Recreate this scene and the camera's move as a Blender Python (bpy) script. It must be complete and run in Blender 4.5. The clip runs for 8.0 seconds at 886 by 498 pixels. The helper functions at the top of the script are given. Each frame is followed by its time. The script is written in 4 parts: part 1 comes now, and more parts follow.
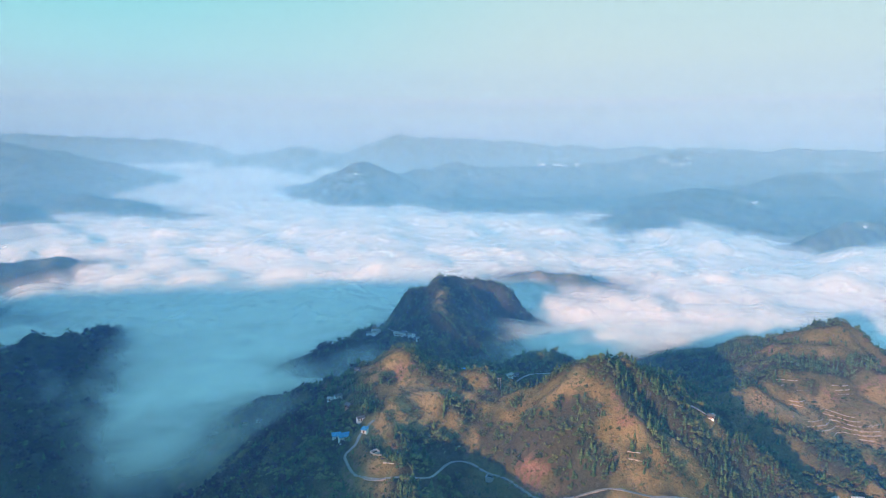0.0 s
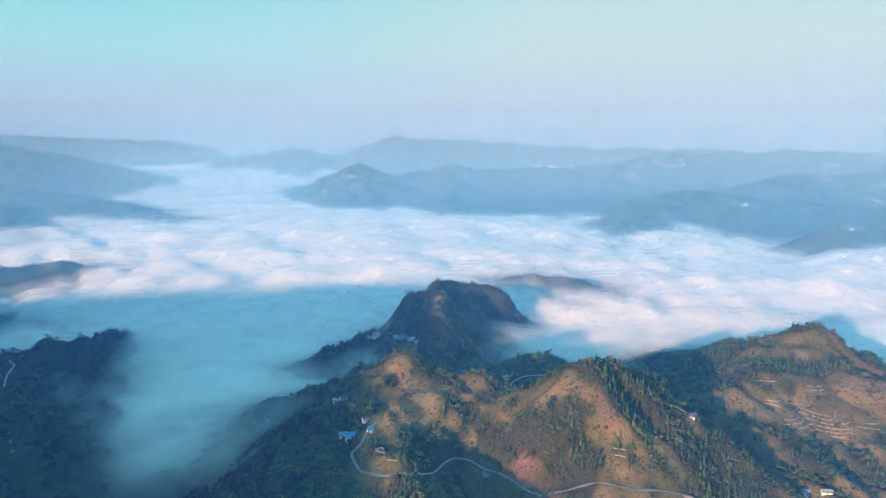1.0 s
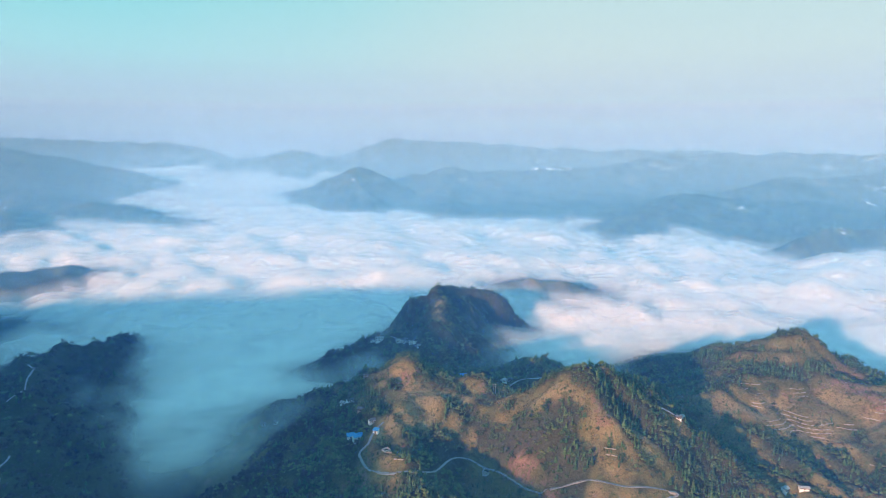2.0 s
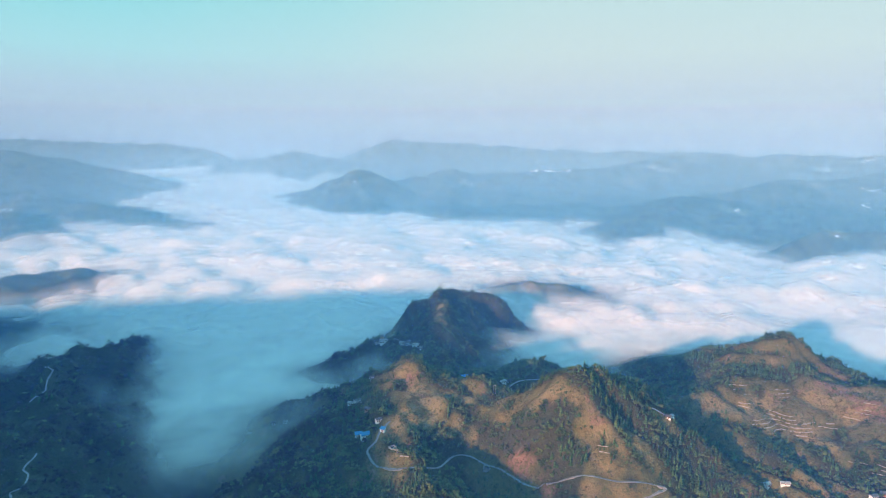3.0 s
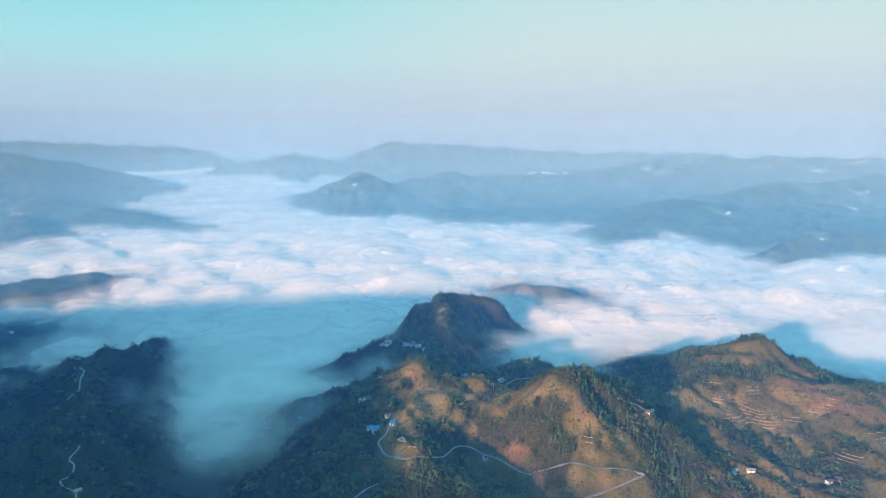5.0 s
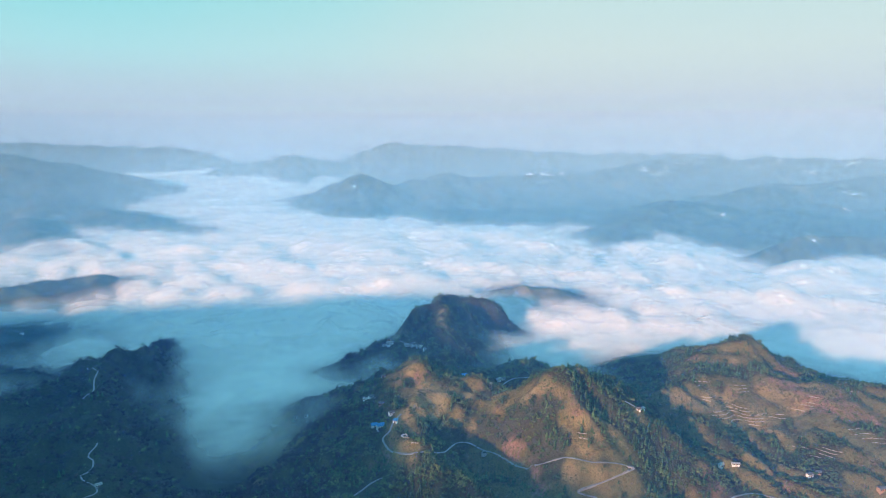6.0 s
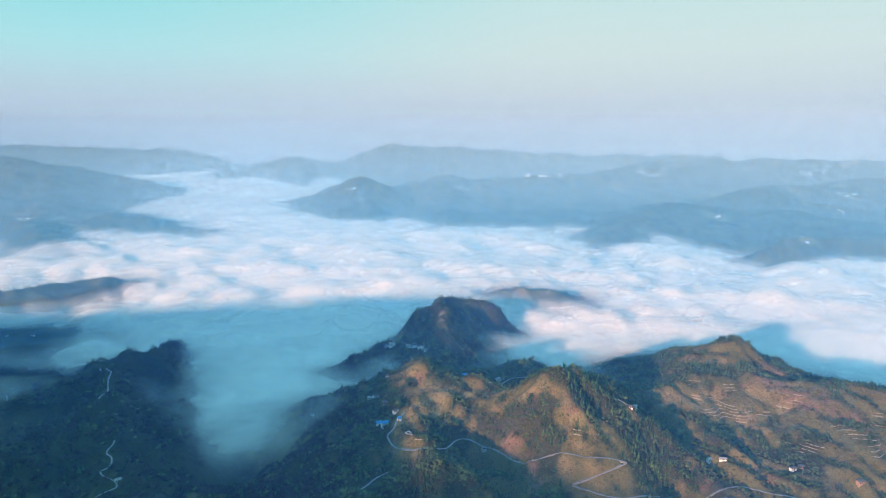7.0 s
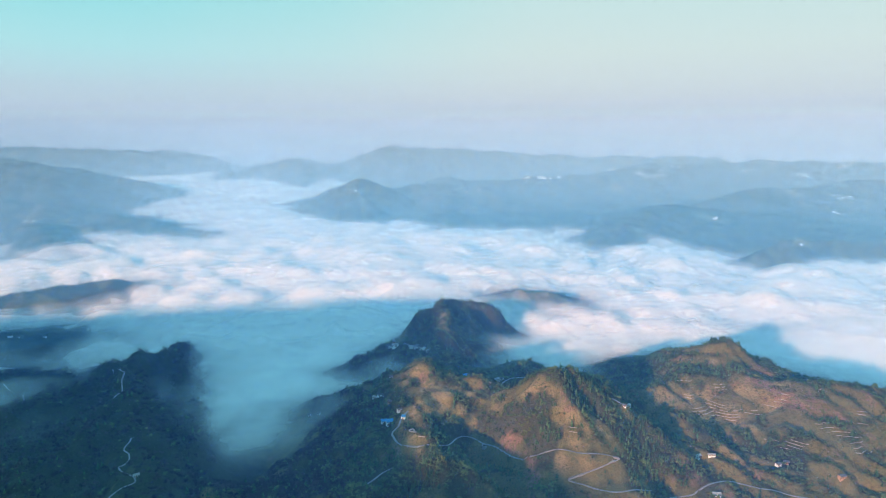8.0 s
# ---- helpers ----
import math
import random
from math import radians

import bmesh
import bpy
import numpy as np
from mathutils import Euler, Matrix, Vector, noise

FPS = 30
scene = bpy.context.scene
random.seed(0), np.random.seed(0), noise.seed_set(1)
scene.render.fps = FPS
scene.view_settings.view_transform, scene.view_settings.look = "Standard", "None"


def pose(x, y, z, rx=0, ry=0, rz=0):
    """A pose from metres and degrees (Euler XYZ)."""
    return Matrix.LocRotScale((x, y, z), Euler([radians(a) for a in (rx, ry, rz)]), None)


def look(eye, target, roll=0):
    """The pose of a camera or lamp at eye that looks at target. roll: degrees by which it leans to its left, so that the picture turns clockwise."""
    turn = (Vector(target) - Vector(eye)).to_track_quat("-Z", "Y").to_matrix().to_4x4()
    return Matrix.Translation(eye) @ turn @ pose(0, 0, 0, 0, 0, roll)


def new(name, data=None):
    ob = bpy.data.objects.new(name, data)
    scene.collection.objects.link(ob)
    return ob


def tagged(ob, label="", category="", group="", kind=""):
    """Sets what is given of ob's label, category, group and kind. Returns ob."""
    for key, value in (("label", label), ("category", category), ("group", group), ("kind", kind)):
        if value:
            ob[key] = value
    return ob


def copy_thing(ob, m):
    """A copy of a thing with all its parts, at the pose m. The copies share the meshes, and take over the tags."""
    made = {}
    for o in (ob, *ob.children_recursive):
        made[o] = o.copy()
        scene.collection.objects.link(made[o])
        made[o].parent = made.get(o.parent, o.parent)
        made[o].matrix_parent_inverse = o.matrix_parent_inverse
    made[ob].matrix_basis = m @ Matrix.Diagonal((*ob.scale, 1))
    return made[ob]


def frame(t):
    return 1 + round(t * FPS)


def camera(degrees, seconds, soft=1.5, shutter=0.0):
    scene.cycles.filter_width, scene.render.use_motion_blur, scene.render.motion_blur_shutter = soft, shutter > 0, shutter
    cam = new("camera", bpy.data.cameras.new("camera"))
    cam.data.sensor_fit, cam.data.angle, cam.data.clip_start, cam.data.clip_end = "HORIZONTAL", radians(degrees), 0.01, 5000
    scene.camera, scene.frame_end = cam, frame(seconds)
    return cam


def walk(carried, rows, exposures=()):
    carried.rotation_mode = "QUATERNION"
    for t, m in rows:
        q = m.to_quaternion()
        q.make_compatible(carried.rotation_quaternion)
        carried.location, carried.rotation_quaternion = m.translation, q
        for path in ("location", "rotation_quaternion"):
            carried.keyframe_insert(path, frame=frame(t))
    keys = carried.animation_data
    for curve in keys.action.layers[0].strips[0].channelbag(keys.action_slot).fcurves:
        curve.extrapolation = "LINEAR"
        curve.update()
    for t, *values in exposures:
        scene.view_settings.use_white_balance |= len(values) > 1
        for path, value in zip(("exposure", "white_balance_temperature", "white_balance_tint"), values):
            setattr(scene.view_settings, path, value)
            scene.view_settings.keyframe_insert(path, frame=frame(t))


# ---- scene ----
import functools

# A drone backs away and climbs over a wooded ridge above a sea of valley fog, early on a clear winter morning.
cam = camera(70.0, 8.0, soft=1.1)
walk(cam, [
    (0.0, pose(0.00, 0.00, 262.00, 80.021, 0.000, 0.000)),
    (0.5, pose(-1.63, -14.66, 269.00, 79.962, 0.021, -0.266)),
    (1.0, pose(-3.34, -29.32, 276.22, 79.961, 0.045, -0.443)),
    (1.5, pose(-4.53, -42.94, 283.32, 79.977, 0.063, -0.517)),
    (3.0, pose(-8.87, -84.96, 303.29, 79.947, 0.047, -0.563)),
    (3.5, pose(-10.43, -98.60, 308.79, 79.888, 0.034, -0.585)),
    (4.0, pose(-11.60, -112.45, 314.27, 79.839, 0.045, -0.608)),
    (4.5, pose(-12.88, -127.41, 320.38, 79.834, 0.088, -0.684)),
    (6.0, pose(-17.09, -170.29, 337.77, 79.768, 0.158, -0.959)),
    (6.5, pose(-18.62, -185.54, 343.64, 79.765, 0.201, -1.009)),
    (7.0, pose(-20.35, -199.29, 349.10, 79.772, 0.231, -1.094)),
    (7.5, pose(-22.08, -214.34, 355.10, 79.777, 0.270, -1.127)),
    (8.0, pose(-23.39, -228.44, 360.83, 79.780, 0.250, -1.128)),
], exposures=((0.0, 0.7), (8.0, 0.7)))

# ---- light ----
SUN_WAY = Vector((0.569, 0.796, -0.209)).normalized()   # the way the light travels
scene.cycles.transparent_max_bounces = 64

sun_data = bpy.data.lights.new("sun", "SUN")
sun_data.energy, sun_data.angle, sun_data.color = 5.1, radians(1.4), (1.0, 0.57, 0.36)
sun = new("sun", sun_data)
sun.matrix_world = look((0, 0, 900), Vector((0, 0, 900)) + SUN_WAY)

world = bpy.data.worlds.new("morning_sky")
world.use_nodes = True
scene.world = world


def node(tree, kind, **sets):
    """A node with its plain settings; inputs go by set_in()."""
    n = tree.nodes.new(kind)
    for key, value in sets.items():
        if key == "operation":
            n.operation = value
        elif key == "blend_type":
            n.blend_type = value
        elif key == "data_type":
            n.data_type = value
        elif key == "attribute_name":
            n.attribute_name = value
    return n


def feed(tree, n, slot, value):
    """Link a socket, or set a value, on an input of n."""
    if isinstance(value, bpy.types.NodeSocket):
        tree.links.new(value, n.inputs[slot])
    else:
        n.inputs[slot].default_value = value


def calc(tree, operation, a, b=0.0, c=0.0):
    n = node(tree, "ShaderNodeMath", operation=operation)
    feed(tree, n, 0, a), feed(tree, n, 1, b), feed(tree, n, 2, c)
    return n.outputs[0]


def ramp(tree, value, stops):
    """A colour ramp; stops are (position, (r, g, b))."""
    n = node(tree, "ShaderNodeValToRGB")
    e = n.color_ramp.elements
    while len(e) < len(stops):
        e.new(0.5)
    for k, (at, colour) in enumerate(stops):
        e[k].position, e[k].color = at, (*colour, 1)
    feed(tree, n, 0, value)
    return n.outputs[0]


def span(tree, value, lo, hi):
    """value carried from lo..hi to 0..1, clamped and eased."""
    n = node(tree, "ShaderNodeMapRange")
    n.interpolation_type = "SMOOTHSTEP"
    feed(tree, n, 0, value), feed(tree, n, 1, lo), feed(tree, n, 2, hi)
    return n.outputs[0]


def blend(tree, fac, a, b, blend_type="MIX"):
    n = node(tree, "ShaderNodeMix", data_type="RGBA", blend_type=blend_type)
    feed(tree, n, 0, fac)
    for slot, value in ((6, a), (7, b)):
        feed(tree, n, slot, value if isinstance(value, bpy.types.NodeSocket) else (*value, 1))
    return n.outputs[2]


def noise_tex(tree, where, size, detail=4.0, rough=0.55):
    """Noise with features of about size metres."""
    n = node(tree, "ShaderNodeTexNoise")
    feed(tree, n, "Vector", where), feed(tree, n, "Scale", 1.0 / size), feed(tree, n, "Detail", detail), feed(tree, n, "Roughness", rough)
    return n.outputs[0]


def make_sky():
    t = world.node_tree
    t.nodes.clear()
    sky = node(t, "ShaderNodeTexSky")
    sky.sky_type, sky.sun_disc = "NISHITA", False
    sky.sun_elevation, sky.sun_rotation = radians(12.0), radians(215.5)
    sky.altitude, sky.air_density, sky.dust_density, sky.ozone_density = 900, 1.0, 2.0, 1.5
    coord = node(t, "ShaderNodeTexCoord").outputs["Generated"]
    sep = node(t, "ShaderNodeSeparateXYZ")
    feed(t, sep, 0, coord)
    up = sep.outputs[2]
    cool = ramp(t, up, [(0.0, (0.51, 0.56, 0.66)), (0.035, (0.535, 0.60, 0.68)), (0.07, (0.50, 0.645, 0.72)), (0.12, (0.42, 0.74, 0.77)),
                        (0.20, (0.28, 0.72, 0.75)), (0.34, (0.25, 0.81, 0.91)), (1.0, (0.19, 0.72, 1.06))])
    warm = ramp(t, up, [(0.0, (0.52, 0.52, 0.58)), (0.035, (0.555, 0.565, 0.605)), (0.07, (0.595, 0.645, 0.65)), (0.12, (0.61, 0.715, 0.675)),
                        (0.20, (0.54, 0.735, 0.71)), (0.34, (0.27, 0.81, 0.91)), (1.0, (0.19, 0.72, 1.06))])
    side = span(t, calc(t, "ADD", sep.outputs[0], calc(t, "MULTIPLY", noise_tex(t, coord, 0.35, 2.0), 0.12)), -0.42, 0.30)
    haze = blend(t, side, cool, warm)
    sky_level = node(t, "ShaderNodeVectorMath", operation="SCALE")
    feed(t, sky_level, 0, sky.outputs[0]), feed(t, sky_level, "Scale", 0.08)
    both = blend(t, 0.85, sky_level.outputs[0], haze)
    back = node(t, "ShaderNodeBackground")
    feed(t, back, 0, both), feed(t, back, 1, 0.72)
    out = node(t, "ShaderNodeOutputWorld")
    t.links.new(back.outputs[0], out.inputs[0])


make_sky()


# ---- the lie of the land ----
def grid_noise(x, y, size, seed):
    """Smooth noise in -1..1 with features of about size metres."""
    u, v = x / size + seed * 17.31, y / size - seed * 9.77
    i, j = np.floor(u), np.floor(v)
    fu, fv = u - i, v - j

    def corner(a, b):
        k = np.sin(a * 127.1 + b * 311.7 + seed * 74.7) * 43758.5453
        ang = (k - np.floor(k)) * 2 * np.pi
        return np.cos(ang), np.sin(ang)

    def dot(a, b):
        gx, gy = corner(i + a, j + b)
        return gx * (fu - a) + gy * (fv - b)

    su, sv = fu * fu * fu * (fu * (fu * 6 - 15) + 10), fv * fv * fv * (fv * (fv * 6 - 15) + 10)
    top = dot(0, 0) * (1 - su) + dot(1, 0) * su
    low = dot(0, 1) * (1 - su) + dot(1, 1) * su
    return (top * (1 - sv) + low * sv) * 1.5


def fractal(x, y, size, seed, octaves=4, gain=0.5):
    total, amp = 0 * x, 1.0
    for k in range(octaves):
        total, amp, size = total + amp * grid_noise(x, y, size, seed + k), amp * gain, size * 0.5
    return total


def ease(v, lo, hi):
    s = np.clip((v - lo) / (hi - lo), 0, 1)
    return s * s * (3 - 2 * s)


RIDGES = []


def ridge(steep, crest, *points):
    """A ridge line through points (x, y, z), with the fall of its sides and the roundness of its crest."""
    RIDGES.append((steep, crest, points))


# the near ridge: knoll, dome, spurs
ridge(0.75, 5, (-32, 508, 88), (-20, 492, 75), (24, 488, 66), (45, 480, 72), (57, 470, 62))
ridge(0.62, 6, (-24, 495, 80), (-34, 432, 66), (-35, 404, 59), (-39, 384, 53))
ridge(1.05, 6, (-32, 508, 85), (-22, 570, 50), (8, 640, 30), (7, 700, 37), (1, 750, 50), (-3, 800, 58), (-10, 850, 63))
ridge(1.55, 8, (-40, 842, 63), (-12, 850, 63), (0, 885, 66), (28, 900, 65), (56, 905, 58), (81, 905, 49), (112, 900, 21), (140, 895, 0))
ridge(0.90, 6, (7, 705, 35), (40, 700, 24), (66, 712, 6))
ridge(0.85, 6, (1, 752, 46), (42, 756, 30), (80, 758, 8))
ridge(0.90, 6, (15, 888, 60), (47, 830, 37), (75, 800, 12))
ridge(0.35, 8, (130, 1138, 4), (188, 1138, 21), (240, 1120, 14), (275, 1107, -12))
ridge(0.75, 8, (-4, 765, 44), (-40, 772, 26), (-64, 768, 25), (-87, 762, 25))
ridge(0.85, 5, (-18, 690, 34), (-40, 700, 27), (-87, 759, 24), (-110, 722, 22), (-137, 702, 21), (-175, 712, 5), (-230, 720, -30))
ridge(0.55, 6, (-60, 600, 44), (-110, 590, 25), (-160, 580, 9), (-200, 568, 5), (-240, 560, -20))
ridge(0.55, 6, (-50, 470, 66), (-100, 480, 40), (-140, 495, 16), (-170, 505, -6))
ridge(0.50, 6, (-66, 423, 46), (-110, 410, 33), (-160, 400, 22), (-215, 395, 7))
ridge(0.80, 4, (-26, 374, 50), (-34, 352, 58), (-21, 336, 60), (-5, 322, 57), (10, 306, 52), (22, 288, 48), (36, 264, 42))
ridge(0.50, 6, (-33, 358, 53), (-60, 345, 47), (-88, 320, 33), (-150, 312, 22), (-215, 335, 9), (-300, 335, 20))
ridge(0.75, 5, (-8, 482, 74), (2, 455, 69), (12, 435, 60), (17, 424, 52))
ridge(0.80, 4, (34, 486, 68), (50, 458, 62), (62, 430, 54), (69, 405, 48))
ridge(0.75, 6, (16, 486, 68), (28, 458, 63), (36, 436, 54), (40, 424, 47))
ridge(0.90, 4, (95, 424, 102), (92, 395, 80), (94, 365, 62), (100, 345, 54))
ridge(0.90, 4, (146, 436, 93), (178, 405, 72), (205, 385, 56), (228, 362, 42))
ridge(0.70, 5, (57, 470, 62), (62, 430, 58), (66, 390, 55), (75, 352, 51), (84, 305, 34))
ridge(0.50, 8, (38, 540, 42), (70, 548, 46), (98, 578, 42))
# the pointed middle hill
ridge(1.10, 11, (84, 447, 84), (105, 414, 108), (130, 425, 101), (156, 442, 90), (185, 470, 66))
ridge(1.05, 8, (105, 412, 107), (114, 378, 86), (132, 358, 68), (157, 336, 46), (175, 300, 30))
ridge(0.75, 6, (130, 425, 103), (150, 390, 80), (205, 378, 56), (240, 340, 32))
ridge(0.55, 6, (26, 600, 36), (62, 620, 30), (98, 612, 46), (123, 610, 36), (160, 560, 40), (185, 480, 58), (230, 500, 38))
# the terraced hill
ridge(0.78, 5, (263, 685, 8), (305, 640, 30), (330, 590, 60), (350, 556, 95), (360, 550, 96), (383, 540, 77), (400, 535, 61), (430, 520, 38), (465, 500, 26))
ridge(0.50, 8, (318, 505, 56), (335, 500, 62), (365, 485, 66), (401, 466, 68), (435, 470, 67), (470, 470, 60), (517, 470, 53), (620, 470, 44))
ridge(0.44, 10, (346, 545, 86), (312, 515, 68), (287, 482, 57), (272, 440, 49), (264, 385, 37), (255, 340, 22))
ridge(0.60, 9, (312, 515, 66), (268, 496, 60), (242, 478, 54), (228, 470, 42))
ridge(0.42, 12, (401, 465, 69), (385, 420, 50), (335, 370, 27), (310, 320, 18))
ridge(0.42, 12, (470, 470, 60), (465, 400, 45), (440, 330, 26))
ridge(0.95, 5, (356, 552, 96), (352, 526, 85), (350, 505, 73), (353, 490, 67))
# the dark side of the valley
ridge(1.10, 6, (-460, 852, 2), (-441, 755, 28), (-435, 700, 38), (-469, 683, 41), (-450, 605, 42), (-405, 520, 40))
ridge(0.80, 6, (-430, 700, 36), (-378, 640, 25), (-345, 560, 24), (-318, 505, 22), (-298, 440, 20))
ridge(0.55, 7, (-405, 520, 40), (-353, 418, 37), (-312, 345, 32), (-290, 240, 28))
ridge(0.40, 8, (-500, 668, 28), (-527, 640, 13), (-605, 690, 10), (-690, 690, 8))
ridge(0.30, 12, (-150, 312, 22), (-215, 316, 21), (-300, 318, 25))
ridge(0.30, 10, (-400, 480, 34), (-430, 400, 28), (-420, 320, 28))
ridge(0.30, 10, (-490, 575, 30), (-540, 540, 24), (-600, 420, 28), (-560, 280, 32))
ridge(0.40, 6, (-1010, 1150, 9), (-917, 1225, 12), (-853, 1265, 15), (-783, 1282, 18), (-745, 1290, -6))
ridge(0.22, 8, (-960, 840, 4), (-830, 885, 2), (-763, 905, 0), (-677, 930, -12), (-620, 940, -34))
# the far side
ridge(0.30, 20, (-2100, 2560, 120), (-1799, 2500, 89), (-1633, 2450, 70), (-1441, 2350, 61), (-1259, 2250, 52), (-1131, 2200, 47), (-1072, 2180, 29), (-957, 2120, 19), (-861, 2100, 12), (-800, 2090, -6))
ridge(0.28, 20, (-1633, 2450, 68), (-1460, 2070, 46), (-1300, 1880, 28), (-1180, 1780, 4))
ridge(0.30, 12, (-1500, 2600, 46), (-1368, 2500, 27), (-1264, 2500, 22), (-1199, 2480, -4))
ridge(0.34, 20, (-2500, 2950, 300), (-2115, 3000, 256), (-2020, 3100, 218), (-1883, 3200, 180), (-1709, 3250, 139), (-1557, 3300, 101), (-1480, 3400, 66), (-1440, 3480, 30))
ridge(0.40, 16, (-3500, 4400, 282), (-3055, 4400, 285), (-2882, 4500, 288), (-2684, 4500, 268), (-2448, 4550, 275), (-2250, 4600, 255), (-1983, 4650, 249), (-1711, 4700, 200))
ridge(0.50, 9, (-740, 2930, 26), (-627, 2930, 54), (-513, 2900, 92), (-438, 2850, 135), (-374, 2800, 156), (-327, 2800, 148), (-294, 2850, 113), (-239, 3000, 97), (-186, 3050, 88))
ridge(0.40, 14, (-186, 3050, 88), (-109, 3100, 107), (-46, 3100, 102), (26, 3150, 130), (69, 3150, 138), (218, 3200, 112), (371, 3250, 85), (560, 3300, 75))
ridge(0.45, 12, (-374, 2800, 150), (-330, 2600, 92), (-252, 2440, 38), (-210, 2330, 2))
ridge(0.30, 20, (26, 3150, 124), (60, 2800, 72), (30, 2200, 10))
ridge(0.26, 20, (218, 3200, 108), (330, 2800, 62), (414, 2130, 8))
ridge(0.30, 14, (585, 1930, -6), (635, 1970, 44), (724, 2050, 63), (877, 2200, 86), (916, 2220, 89), (1024, 2300, 80), (1179, 2400, 87), (1341, 2500, 105), (1635, 2600, 125), (1972, 2700, 138), (2800, 2800, 140))
ridge(0.70, 10, (850, 1540, -8), (925, 1535, 34), (1004, 1570, 50), (1121, 1600, 52), (1216, 1600, 49), (1700, 1650, 55))
ridge(0.24, 20, (916, 2220, 86), (950, 2000, 40), (930, 1790, 2))
ridge(0.22, 20, (1341, 2500, 103), (1330, 2150, 62), (1250, 1850, 26))
ridge(0.24, 20, (880, 3380, 95), (997, 3400, 138), (1137, 3500, 166), (1365, 3600, 192), (1449, 3600, 182), (1708, 3700, 192), (1879, 3700, 182), (2030, 3700, 205), (2161, 3600, 191), (2621, 3600, 188), (3600, 3600, 185))
ridge(0.26, 20, (218, 3200, 110), (374, 3280, 114), (534, 3340, 123), (696, 3380, 120), (857, 3400, 128), (997, 3400, 140))
ridge(0.42, 14, (-1440, 3990, 70), (-1358, 4100, 139), (-1223, 4150, 148), (-1123, 4200, 161), (-1038, 4250, 201), (-922, 4250, 208), (-846, 4250, 193), (-760, 4300, 161), (-527, 4300, 122), (-200, 4300, 100))
ridge(0.34, 16, (-922, 4250, 200), (-840, 3800, 95), (-760, 3560, 50))
ridge(0.40, 18, (-720, 4700, 110), (-658, 4700, 149), (-531, 4720, 222), (-318, 4730, 272), (-63, 4730, 268), (322, 4730, 242), (664, 4730, 216), (965, 4730, 197), (1395, 4730, 188), (2200, 4730, 178))
# the mountain that the sun has not yet cleared
ridge(1.30, 4, (-1900, 380, 190), (-1598, 164, 228), (-1405, 17, 276), (-1174, -147, 334), (-1055, -232, 378), (-875, -360, 383), (-822, -397, 357), (-785, -423, 342), (-700, -484, 306), (-673, -503, 288), (-654, -517, 268), (-642, -525, 266), (-626, -536, 270), (-612, -546, 286), (-598, -556, 291), (-578, -570, 289), (-565, -580, 290), (-545, -594, 286), (-524, -609, 272), (-504, -623, 263), (-463, -652, 248))

ROADS = []


def line_points(points, step):
    """Points along a smooth curve through points, about step metres apart."""
    p = np.array(points, float)
    ends = np.vstack([2 * p[0] - p[1], p, 2 * p[-1] - p[-2]])
    out = []
    for k in range(1, len(p)):
        a, b, c, d = ends[k - 1:k + 3]
        n = max(2, int(np.linalg.norm(c - b) / step))
        for s in np.linspace(0, 1, n, endpoint=False):
            out.append(0.5 * (2 * b + (c - a) * s + (2 * a - 5 * b + 4 * c - d) * s * s + (3 * b - a - 3 * c + d) * s ** 3))
    return np.array(out + [p[-1]])


DELLS = ((388, 507, 18, 9), (57, 417, 7, 4), (66, 392, 8, 6), (74, 376, 9, 7), (81, 358, 8, 6), (30, 394, 22, 18), (52, 372, 18, 12), (52, 345, 26, 14), (14, 382, 14, 7), (-36, 690, 16, 5), (234, 398, 18, 5), (-232, 415, 36, 14), (-245, 475, 48, 22), (-275, 555, 60, 24), (-305, 640, 75, 24))   # x, y, radius, depth


